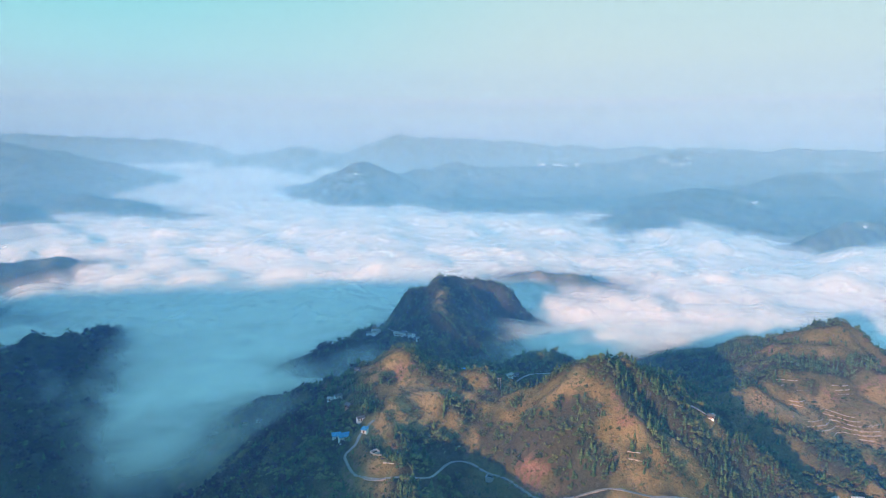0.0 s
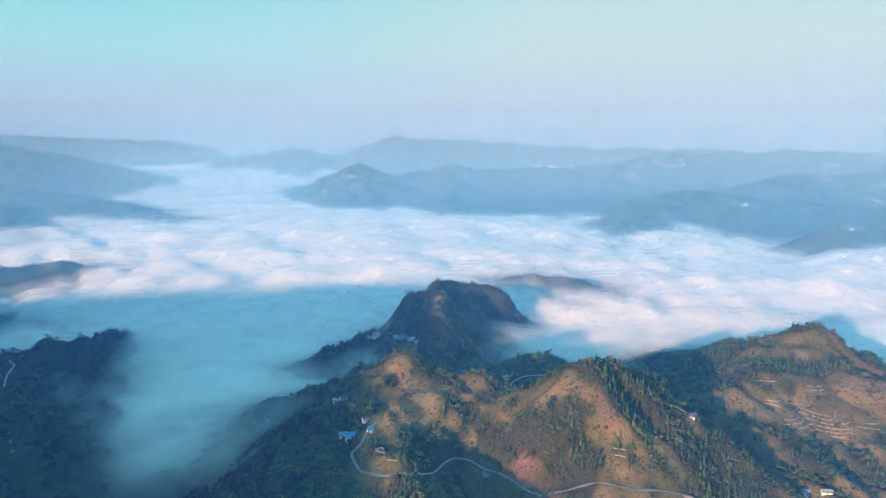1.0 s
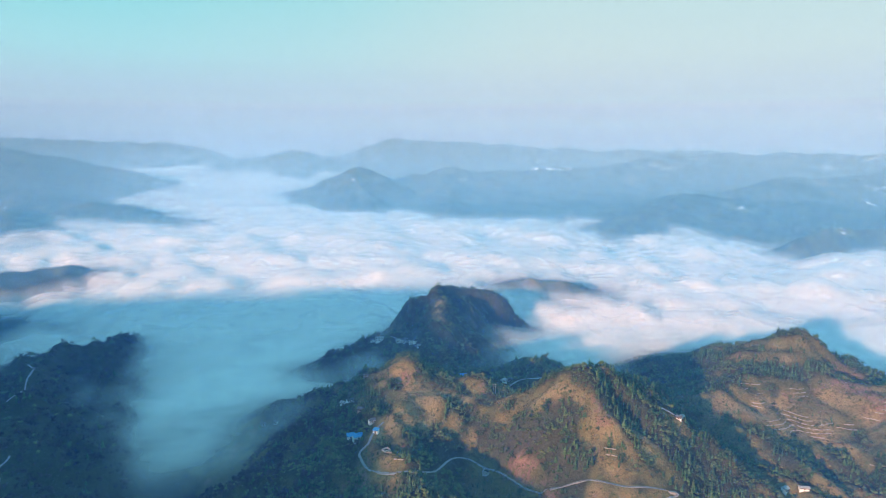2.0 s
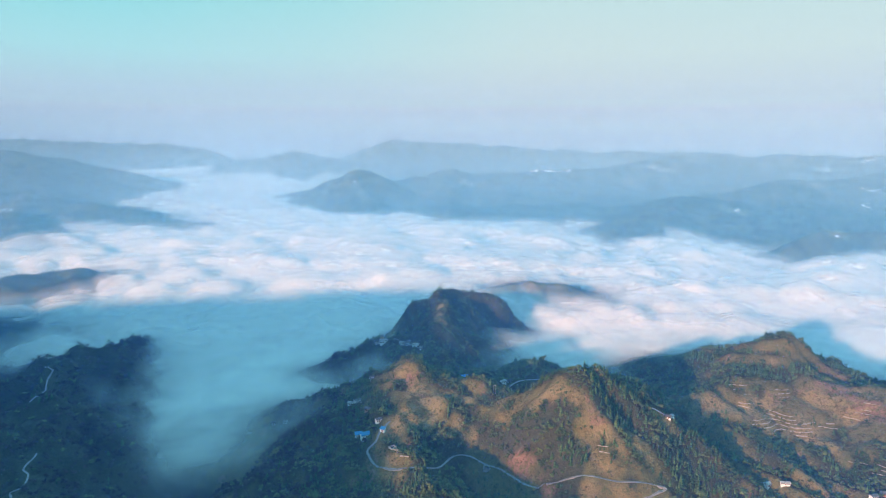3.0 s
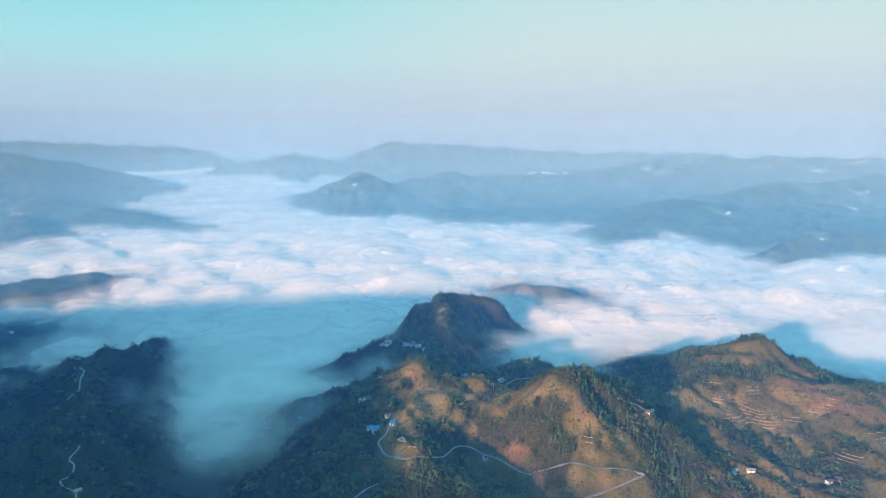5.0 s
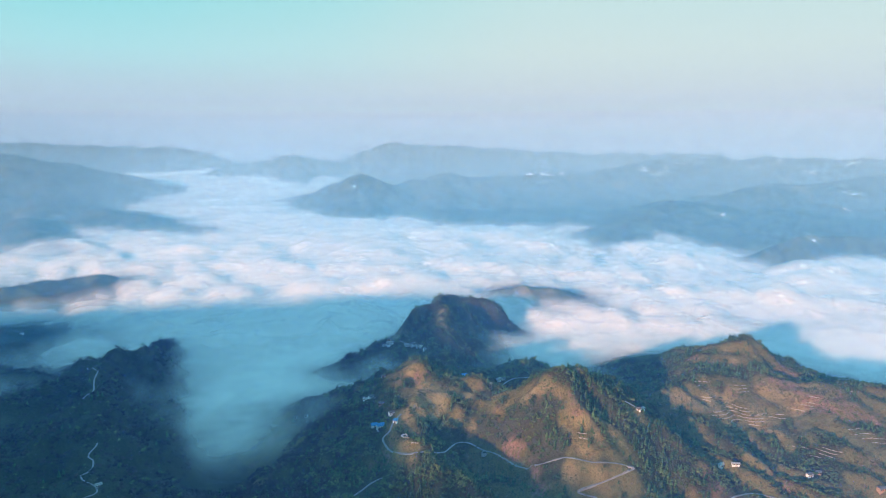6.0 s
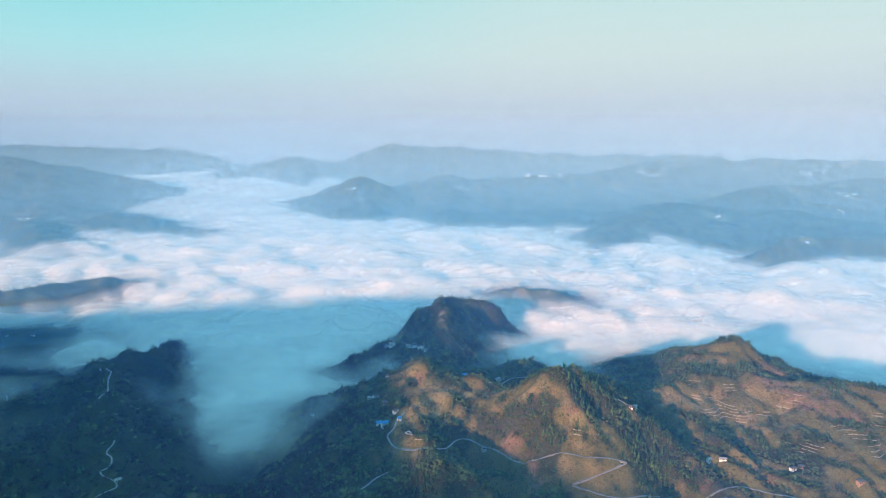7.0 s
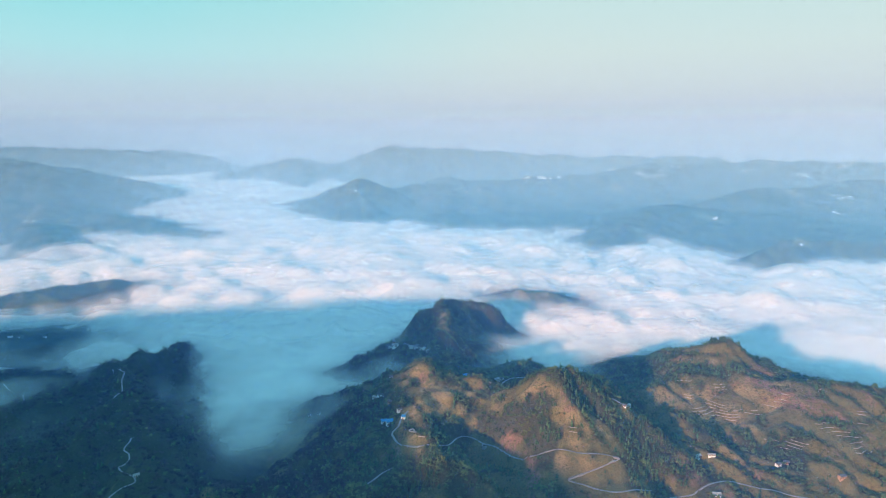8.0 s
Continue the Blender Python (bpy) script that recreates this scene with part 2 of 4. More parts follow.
def land(x, y):
    """Height of the ground at x, y (arrays)."""
    far = ease(np.hypot(x, y), 1500, 2900)
    reach = 7 + 5 * far
    wx = x + reach * fractal(x, y, 70, 3, 3) + 14 * far * fractal(x, y, 320, 13, 2)
    wy = y + reach * fractal(x, y, 70, 7, 3) + 14 * far * fractal(x, y, 320, 17, 2)
    shore = np.interp(x, (-1700, -1000, -600, -400, -204, 31, 414, 583, 894, 1200, 1700), (4650, 4500, 3900, 3000, 2430, 2190, 2140, 1990, 1665, 1560, 1450))
    beyond = y - shore - 50 * fractal(x, y, 300, 23, 3)
    base = -70 + 84 * ease(beyond, -120, 60) + 26 * ease(beyond, 40, 700) + 30 * ease(beyond, 700, 2200)
    total = np.exp(base / 6.0)
    for steep, crest, points in RIDGES:
        best = np.full(np.shape(x), -1e9)
        for (ax, ay, az), (bx, by, bz) in zip(points, points[1:]):
            dx, dy = bx - ax, by - ay
            s = np.clip(((wx - ax) * dx + (wy - ay) * dy) / (dx * dx + dy * dy), 0, 1)
            d = np.hypot(wx - ax - s * dx, wy - ay - s * dy)
            best = np.maximum(best, az + s * (bz - az) - steep * (np.sqrt(d * d + crest * crest) - crest))
        total = total + np.exp(np.clip(best, -90, 420) / 6.0)
    h = 6.0 * np.log(total)
    gully = 1 - np.abs(grid_noise(x, y, 46, 21))
    across, down = 0.8 * x + 0.6 * y, 0.6 * x - 0.8 * y
    rib = np.abs(grid_noise(across / 24 + 0.35 * grid_noise(x, y, 50, 25), down / 85, 1.0, 27))
    h = h + 13.0 * (1 - 0.7 * np.exp(-((x - 390) ** 2 + (y - 450) ** 2) / 105 ** 2)) * (rib - 0.3) * (1 - far) * ease(h, 2, 25) * (1 - 0.85 * np.exp(-((x - 2) ** 2 + (y - 445) ** 2) / 58 ** 2))
    h = h - 4.0 * (gully ** 3 - 0.45) * (1 - far) + (1.8 * fractal(x, y, 18, 31, 3) + 4.0 * fractal(x, y, 52, 35, 2)) * (1 - far)
    for cx, cy, r, depth in DELLS:
        h = h - depth * np.exp(-((x - cx) ** 2 + (y - cy) ** 2) / (r * r))
    gorge = (1 - np.abs(fractal(x, y, 300, 51, 3))) ** 2
    h = h + far * ease(h, -20, 30) * (9 * fractal(x, y, 220, 41, 4) - 17 * (gorge - 0.6))
    h = h + far * ease(h, 50, 150) * 9 * fractal(x, y, 170, 43, 4)
    return h


def road_line(width, *points):
    """A lane through points (x, y), laid on the slope with its bumps evened out."""
    p = line_points([(x, y, 0) for x, y in points], 3.0)
    z = land(p[:, 0][None], p[:, 1][None])[0]
    for _ in range(3):
        padded = np.concatenate([[z[0]] * 2, z, [z[-1]] * 2])
        z = sum(padded[k:k + len(z)] for k in range(5)) / 5
    p[:, 2] = z
    ROADS.append((width, p))


road_line(1.9, (-50, 428), (-57, 416), (-60, 404), (-66, 398), (-64, 391), (-51, 368), (-36, 362), (-20, 361), (-8, 371), (1, 399), (12, 410), (22, 412), (34, 402), (46, 386), (60, 367), (73, 352))
road_line(1.8, (73, 352), (83, 347), (107, 340), (128, 338), (148, 339), (158, 338), (138, 330), (106, 324), (120, 320), (141, 309), (160, 309), (184, 320))
road_line(1.8, (205, 325), (225, 324), (238, 330), (268, 342), (286, 338), (299, 331), (324, 323), (350, 312))
road_line(1.8, (-51, 368), (-40, 364))
road_line(1.4, (-491, 661), (-449, 602), (-443, 600), (-439, 585), (-432, 568), (-414, 532), (-417, 527), (-418, 517))
road_line(1.5, (-354, 424), (-352, 417), (-353, 408), (-351, 401), (-344, 396), (-337, 382), (-338, 374), (-343, 372), (-336, 365), (-324, 357), (-312, 341), (-318, 329), (-324, 318), (-335, 295))
road_line(1.7, (-659, 669), (-645, 659), (-636, 652))
road_line(1.7, (-605, 631), (-590, 610))
road_line(1.9, (64, 537), (71, 547), (85, 562), (97, 567), (106, 571), (112, 576), (124, 580))
road_line(1.7, (-69, 765), (-61, 760), (-53, 761), (-42, 751), (-33, 732))
road_line(1.7, (165, 412), (179, 406), (190, 418), (196, 430))
road_line(1.8, (-62, 345), (-76, 340), (-90, 328))
road_line(1.8, (-96, 498), (-86, 488), (-80, 480))


def land_with_roads(x, y):
    h = land(x, y)
    for width, line in ROADS:
        (x0, y0, _), (x1, y1, _) = line.min(0) - 14, line.max(0) + 14
        near = np.where((x > x0) & (x < x1) & (y > y0) & (y < y1))
        if not len(near[0]):
            continue
        px, py = x[near], y[near]
        d = np.hypot(px[:, None] - line[None, :, 0], py[:, None] - line[None, :, 1])
        k = d.argmin(1)
        w = 1 - ease(d[np.arange(len(k)), k], width * 0.5 + 1.0, width * 0.5 + 6)
        h[near] = h[near] * (1 - w) + (line[k, 2] - 0.15) * w
    return h


def stretch(parts):
    """Coordinates with their own spacing along stretches (start, end, step at start, step at end)."""
    out = [parts[0][0]]
    for a, b, s0, s1 in parts:
        while out[-1] < b - 0.01:
            out.append(min(b, out[-1] + s0 + (s1 - s0) * (out[-1] - a) / (b - a)))
    return np.array(out)


def sheet(name, xs, ys, heights, material, keep=None):
    """A grid mesh over xs, ys."""
    nx, ny = len(xs), len(ys)
    gx, gy = np.meshgrid(xs, ys)
    co = np.stack([gx, gy, heights], -1).reshape(-1, 3)
    i = np.arange(nx * ny).reshape(ny, nx)
    quads = np.stack([i[:-1, :-1], i[:-1, 1:], i[1:, 1:], i[1:, :-1]], -1).reshape(-1, 4)
    if keep is not None:
        k = keep[:-1, :-1] | keep[:-1, 1:] | keep[1:, 1:] | keep[1:, :-1]
        quads = quads[k.reshape(-1)]
    mesh = bpy.data.meshes.new(name)
    mesh.vertices.add(len(co))
    mesh.vertices.foreach_set("co", co.ravel())
    mesh.loops.add(quads.size)
    mesh.loops.foreach_set("vertex_index", quads.ravel())
    mesh.polygons.add(len(quads))
    mesh.polygons.foreach_set("loop_start", np.arange(len(quads)) * 4)
    mesh.update(calc_edges=True)
    mesh.shade_smooth()
    mesh.materials.append(material)
    return mesh


def add_values(mesh, name, values):
    a = mesh.attributes.new(name, "FLOAT", "POINT")
    a.data.foreach_set("value", np.ascontiguousarray(values, np.float32).ravel())


# ---- materials ----
def material(name):
    m = bpy.data.materials.new(name)
    m.use_nodes = True
    m.node_tree.nodes.clear()
    return m, m.node_tree


def finish(tree, shader):
    out = node(tree, "ShaderNodeOutputMaterial")
    tree.links.new(shader, out.inputs[0])


def rough_surface(tree, colour, rough=0.9, bump=None, strength=0.4, distance=0.5):
    b = node(tree, "ShaderNodeBsdfPrincipled")
    feed(tree, b, "Base Color", colour if isinstance(colour, bpy.types.NodeSocket) else (*colour, 1))
    feed(tree, b, "Roughness", rough), feed(tree, b, "Specular IOR Level", 0.2)
    if bump is not None:
        n = node(tree, "ShaderNodeBump")
        feed(tree, n, "Strength", strength), feed(tree, n, "Distance", distance), feed(tree, n, "Height", bump)
        tree.links.new(n.outputs[0], b.inputs["Normal"])
    return b.outputs[0]


def place(tree):
    return node(tree, "ShaderNodeNewGeometry").outputs["Position"]


def value_of(tree, name):
    return node(tree, "ShaderNodeAttribute", attribute_name=name).outputs["Fac"]


def ground_material():
    m, t = material("hillside")
    where = place(t)
    wood = value_of(t, "wood")
    big, mid, fine = noise_tex(t, where, 45, 4), noise_tex(t, where, 8, 6, 0.68), noise_tex(t, where, 1.8, 4, 0.7)
    tuft = calc(t, "ADD", calc(t, "MULTIPLY", mid, 0.55), calc(t, "MULTIPLY", fine, 0.45))
    tan = ramp(t, tuft, [(0.32, (0.145, 0.110, 0.046)), (0.45, (0.22, 0.155, 0.072)), (0.55, (0.30, 0.20, 0.098)), (0.68, (0.38, 0.255, 0.14))])
    rank = ramp(t, tuft, [(0.32, (0.060, 0.064, 0.021)), (0.45, (0.115, 0.097, 0.035)), (0.55, (0.18, 0.135, 0.052)), (0.68, (0.26, 0.18, 0.078))])
    grass = blend(t, value_of(t, "dry"), rank, tan)
    soil = ramp(t, fine, [(0.3, (0.14, 0.078, 0.052)), (0.55, (0.24, 0.138, 0.094)), (0.75, (0.33, 0.205, 0.145))])
    olive = ramp(t, fine, [(0.3, (0.045, 0.056, 0.020)), (0.55, (0.090, 0.096, 0.036)), (0.8, (0.15, 0.14, 0.058))])
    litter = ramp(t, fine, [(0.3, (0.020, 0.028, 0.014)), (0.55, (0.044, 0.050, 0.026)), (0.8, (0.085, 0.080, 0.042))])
    c = blend(t, span(t, calc(t, "ADD", big, calc(t, "MULTIPLY", calc(t, "SUBTRACT", mid, 0.5), 0.5)), 0.57, 0.66), grass, soil)
    c = blend(t, span(t, calc(t, "ADD", calc(t, "MULTIPLY", mid, 0.6), calc(t, "MULTIPLY", fine, 0.5)), 0.545, 0.640), c, olive)
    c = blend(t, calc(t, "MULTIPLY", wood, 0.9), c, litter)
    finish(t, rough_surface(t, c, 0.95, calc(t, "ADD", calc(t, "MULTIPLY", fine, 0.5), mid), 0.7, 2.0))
    return m


def fog_material(name, density, low, high, most, shore=0.0):
    """low, high: noise levels between which the sheet fills in; most: its greatest cover; shore: how deep it lasts off the slopes."""
    m, t = material(name)
    deep = value_of(t, "deep")
    where = place(t)
    wisp = noise_tex(t, where, 55, 5, 0.55)
    thick = calc(t, "MULTIPLY", deep, span(t, wisp, low, high))
    cover = calc(t, "MULTIPLY", calc(t, "SUBTRACT", 1.0, calc(t, "EXPONENT", calc(t, "MULTIPLY", thick, -density))), most)
    if shore:
        cover = calc(t, "MULTIPLY", cover, calc(t, "EXPONENT", calc(t, "MULTIPLY", deep, -1 / shore)))
    d, tr = node(t, "ShaderNodeBsdfDiffuse"), node(t, "ShaderNodeBsdfTranslucent")
    feed(t, d, 0, (0.96, 0.893, 0.845, 1)), feed(t, tr, 0, (0.96, 0.893, 0.845, 1))
    lean = node(t, "ShaderNodeVectorMath", operation="ADD")   # droplets scatter light that comes in low
    feed(t, lean, 0, node(t, "ShaderNodeNewGeometry").outputs["Normal"]), feed(t, lean, 1, tuple(-0.34 * SUN_WAY))
    even = node(t, "ShaderNodeVectorMath", operation="NORMALIZE")
    feed(t, even, 0, lean.outputs[0]), feed(t, d, "Normal", even.outputs[0])
    body = node(t, "ShaderNodeMixShader")
    feed(t, body, 0, 0.15)
    t.links.new(d.outputs[0], body.inputs[1]), t.links.new(tr.outputs[0], body.inputs[2])
    clear = node(t, "ShaderNodeBsdfTransparent")
    mix = node(t, "ShaderNodeMixShader")
    feed(t, mix, 0, cover)
    t.links.new(clear.outputs[0], mix.inputs[1]), t.links.new(body.outputs[0], mix.inputs[2])
    finish(t, mix.outputs[0])
    return m


@functools.lru_cache(None)
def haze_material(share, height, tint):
    """Haze painted as tinted, see-through sheets: share is what one veil takes up at fog level; it thins out upwards
    over height metres.
    """
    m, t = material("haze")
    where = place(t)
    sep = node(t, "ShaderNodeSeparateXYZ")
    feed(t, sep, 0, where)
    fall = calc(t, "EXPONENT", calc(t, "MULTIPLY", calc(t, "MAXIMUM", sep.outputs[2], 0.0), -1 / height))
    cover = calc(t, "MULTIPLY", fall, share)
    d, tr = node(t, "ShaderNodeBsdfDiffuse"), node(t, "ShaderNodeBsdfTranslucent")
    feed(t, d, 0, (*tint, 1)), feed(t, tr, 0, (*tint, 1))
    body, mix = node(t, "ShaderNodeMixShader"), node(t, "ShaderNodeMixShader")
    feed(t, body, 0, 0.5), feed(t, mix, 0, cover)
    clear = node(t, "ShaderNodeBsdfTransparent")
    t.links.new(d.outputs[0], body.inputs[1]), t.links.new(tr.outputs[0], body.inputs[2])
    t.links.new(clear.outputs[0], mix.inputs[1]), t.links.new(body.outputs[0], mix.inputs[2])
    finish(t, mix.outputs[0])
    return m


HILLSIDE, FOG, WISPS = ground_material(), fog_material("fog", 0.06, 0.0, 0.6, 1.0), fog_material("fog_wisps", 0.045, 0.22, 0.78, 0.70, 32.0)
FOG_VEIL = fog_material("fog_veil", 0.05, 0.15, 0.80, 0.34)

# ---- ground ----
XS = stretch([(-4200, -700, 28, 9), (-700, -300, 8, 4.5), (-300, 560, 3.6, 3.6), (560, 900, 4, 10), (900, 4200, 10, 60)])
YS = stretch([(-1500, 150, 40, 8), (150, 620, 3.6, 3.6), (620, 1250, 3.6, 9), (1250, 4780, 9, 30)])
GX, GY = np.meshgrid(XS, YS)
LAND = land_with_roads(GX, GY)


def ground_at(x, y):
    """Height of the ground sheet at single points."""
    x, y = np.atleast_1d(x), np.atleast_1d(y)
    i = np.clip(np.searchsorted(XS, x) - 1, 0, len(XS) - 2)
    j = np.clip(np.searchsorted(YS, y) - 1, 0, len(YS) - 2)
    u, v = (x - XS[i]) / (XS[i + 1] - XS[i]), (y - YS[j]) / (YS[j + 1] - YS[j])
    return (LAND[j, i] * (1 - u) + LAND[j, i + 1] * u) * (1 - v) + (LAND[j + 1, i] * (1 - u) + LAND[j + 1, i + 1] * u) * v


WOODS = []


def grove(amount, *spots):
    """Spots (x, y, radius) that are woodier (amount over 0) or barer than the rest."""
    for spot in spots:
        WOODS.append((amount, *spot))


grove(0.55, (0, 820, 130), (60, 950, 90), (30, 720, 55), (-60, 740, 60), (-140, 700, 60), (98, 618, 50), (268, 675, 70), (30, 615, 60), (200, 600, 60))
grove(0.45, (-120, 560, 60), (-110, 470, 55), (-110, 390, 60), (-150, 320, 60), (-90, 620, 50), (-450, 650, 140), (-420, 450, 140), (-560, 640, 120), (-520, 400, 160), (-800, 1285, 150), (-780, 900, 150))
grove(0.50, (-60, 330, 26), (-30, 322, 22), (0, 308, 20), (25, 285, 22), (-75, 300, 30), (-62, 450, 14), (-75, 400, 16), (240, 345, 22))
# knoll and its field
grove(-0.85, (-42, 500, 9), (-30, 471, 13), (-19, 458, 13), (-2, 465, 9), (-31, 431, 14), (-16, 439, 13), (-45, 422, 9), (18, 462, 7), (-46, 373, 9), (-35, 356, 6), (-53, 413, 7))
# red cuts
grove(-0.60, (9, 432, 8), (22, 426, 7), (46, 431, 5), (51, 400, 5), (56, 384, 5), (63, 367, 6), (72, 345, 6))
# open face of the middle hill
grove(-0.45, (71, 411, 8), (79, 408, 8), (89, 406, 7), (95, 401, 6), (103, 393, 6), (109, 381, 6), (117, 370, 8), (130, 368, 8), (145, 370, 9), (103, 368, 8), (109, 353, 8), (116, 345, 8), (132, 354, 8), (148, 362, 7), (156, 359, 7), (145, 336, 9), (127, 332, 9), (100, 332, 8), (181, 392, 6))
# terraces
grove(-0.60, (242, 482, 11), (256, 472, 13), (271, 459, 13), (293, 469, 11), (313, 476, 13), (342, 478, 15), (364, 468, 15), (392, 469, 13), (289, 437, 13), (320, 434, 15), (337, 419, 10), (286, 478, 11), (328, 451, 15), (368, 445, 15), (388, 437, 15), (279, 379, 10), (294, 370, 10), (332, 544, 8), (331, 523, 6), (382, 521, 8))
# sunlit spur of the far knoll
grove(0.80, (70, 905, 22), (95, 900, 20), (30, 860, 24), (-30, 850, 20))
grove(-0.85, (-4, 782, 12), (-5, 809, 9), (1, 756, 10))
# front hill
grove(0.85, (-2, 481, 7), (-13, 482, 6), (-26, 504, 6), (-18, 501, 7), (11, 451, 7), (21, 442, 6), (29, 429, 7), (40, 420, 7), (-8, 428, 6), (-3, 411, 7), (7, 410, 7), (42, 408, 7), (40, 466, 5))
grove(0.70, (28, 421, 7), (36, 416, 7), (46, 398, 7), (32, 433, 7), (25, 446, 7), (43, 424, 7), (50, 407, 7), (53, 395, 6), (14, 465, 5), (30, 456, 5), (2, 440, 6), (15, 428, 6), (-23, 416, 6), (-13, 409, 6), (-18, 414, 6), (64, 391, 7), (93, 370, 7), (99, 352, 6), (114, 360, 7), (121, 351, 6), (135, 353, 6), (126, 362, 5))
# gully
grove(0.85, (46, 460, 6), (52, 436, 7), (58, 405, 8), (67, 394, 8), (73, 383, 8), (78, 370, 8), (84, 355, 8), (89, 345, 8), (90, 337, 8), (81, 337, 7))
# cap of the middle hill
grove(1.20, (107, 412, 8), (114, 408, 8), (126, 414, 9), (136, 410, 9), (145, 400, 9), (150, 390, 9), (126, 390, 7), (138, 399, 6), (88, 396, 6), (80, 399, 6), (96, 387, 5), (79, 390, 6), (90, 378, 6), (95, 356, 6), (133, 369, 5))
# saddle and its ravine
grove(0.85, (158, 383, 9), (165, 376, 8), (177, 378, 9), (191, 381, 10), (200, 375, 10), (217, 460, 8), (190, 361, 10), (204, 361, 10), (210, 352, 10), (175, 358, 8), (180, 346, 10), (163, 368, 6), (132, 339, 6), (202, 344, 10))
# wood under the summit
grove(1.10, (297, 532, 9), (303, 517, 9), (321, 521, 7), (328, 507, 8), (287, 537, 8), (299, 485, 6), (343, 503, 8), (357, 497, 7), (281, 573, 8), (266, 553, 8), (265, 589, 10), (255, 617, 12))
# lower copses
grove(0.85, (257, 452, 6), (264, 442, 6), (263, 418, 6), (263, 397, 7), (266, 387, 7), (269, 377, 6), (314, 396, 7), (343, 403, 7), (330, 389, 8), (353, 387, 11), (368, 390, 11), (338, 379, 9), (354, 368, 9), (347, 436, 7))
# pale fields on the far side
grove(-1.10, (1023, 2125, 34), (1060, 2094, 26), (1060, 1576, 22), (1543, 2522, 40), (1238, 3325, 40), (966, 3126, 40), (1237, 2576, 36), (1776, 2477, 36), (273, 4002, 40), (149, 3008, 26), (-1527, 2179, 24), (-1682, 2348, 20), (-1420, 2203, 18), (-1294, 2085, 24), (-43, 2803, 26), (459, 2844, 30))
grove(0.35, (-450, 650, 120), (-420, 450, 130), (-520, 420, 140))
grove(-0.90, (150, 1138, 50), (210, 1130, 40))


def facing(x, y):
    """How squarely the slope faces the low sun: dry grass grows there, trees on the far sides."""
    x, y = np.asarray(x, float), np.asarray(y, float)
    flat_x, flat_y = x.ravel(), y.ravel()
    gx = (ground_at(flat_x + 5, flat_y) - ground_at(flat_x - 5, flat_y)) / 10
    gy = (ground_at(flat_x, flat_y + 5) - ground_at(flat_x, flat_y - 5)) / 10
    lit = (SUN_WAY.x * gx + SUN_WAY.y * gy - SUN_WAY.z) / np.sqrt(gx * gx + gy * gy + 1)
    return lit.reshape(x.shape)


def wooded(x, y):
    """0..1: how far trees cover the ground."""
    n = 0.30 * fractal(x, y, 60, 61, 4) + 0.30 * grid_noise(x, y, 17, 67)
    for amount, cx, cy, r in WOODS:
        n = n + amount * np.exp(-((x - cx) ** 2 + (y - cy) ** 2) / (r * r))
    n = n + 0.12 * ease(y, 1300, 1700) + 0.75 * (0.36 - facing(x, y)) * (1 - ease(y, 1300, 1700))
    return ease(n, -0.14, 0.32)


def dried(x, y):
    """0..1: how far the grass is bleached, on the bare spots."""
    n = 0.25 * fractal(x, y, 30, 63, 3)
    for amount, cx, cy, r in WOODS:
        if amount < 0:
            n = n - amount * np.exp(-((x - cx) ** 2 + (y - cy) ** 2) / (r * r))
    return ease(n, 0.15, 0.75)


ground_mesh = sheet("ground", XS, YS, LAND, HILLSIDE)
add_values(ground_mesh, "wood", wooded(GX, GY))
add_values(ground_mesh, "dry", dried(GX, GY))
ground = tagged(new("ground", ground_mesh), "steep winter hills of dry grass, red soil and scrub", "hillside", kind="structure")

# ---- fog sea ----
FX = stretch([(-4200, -1100, 60, 9), (-1100, 1300, 5.5, 5.5), (1300, 4200, 9, 60)])
FY = stretch([(200, 800, 9, 6), (800, 1800, 5.5, 6), (1800, 2600, 6, 14), (2600, 4780, 14, 40)])
fx, fy = np.meshgrid(FX, FY)


def domes(x, y, size, seed):
    """Rounded heaps packed side by side, 0..1: the tops of a cloud sheet."""
    u, v = x / size, y / size
    i, j = np.floor(u), np.floor(v)
    total = 0 * u + 0.012
    for a in (-1, 0, 1):
        for b in (-1, 0, 1):
            k = np.sin((i + a) * 127.1 + (j + b) * 311.7 + seed * 3.7) * 43758.5453
            k = k - np.floor(k)
            q = np.sin((i + a) * 269.5 + (j + b) * 183.3 + seed * 8.1) * 24634.6345
            q = q - np.floor(q)
            d2 = (u - i - a - k) ** 2 + (v - j - b - q) ** 2
            total = total + np.maximum((0.55 + 0.45 * k) * (1 - d2 / (0.5 + 0.45 * q)), 0) ** 4
    return total ** 0.25


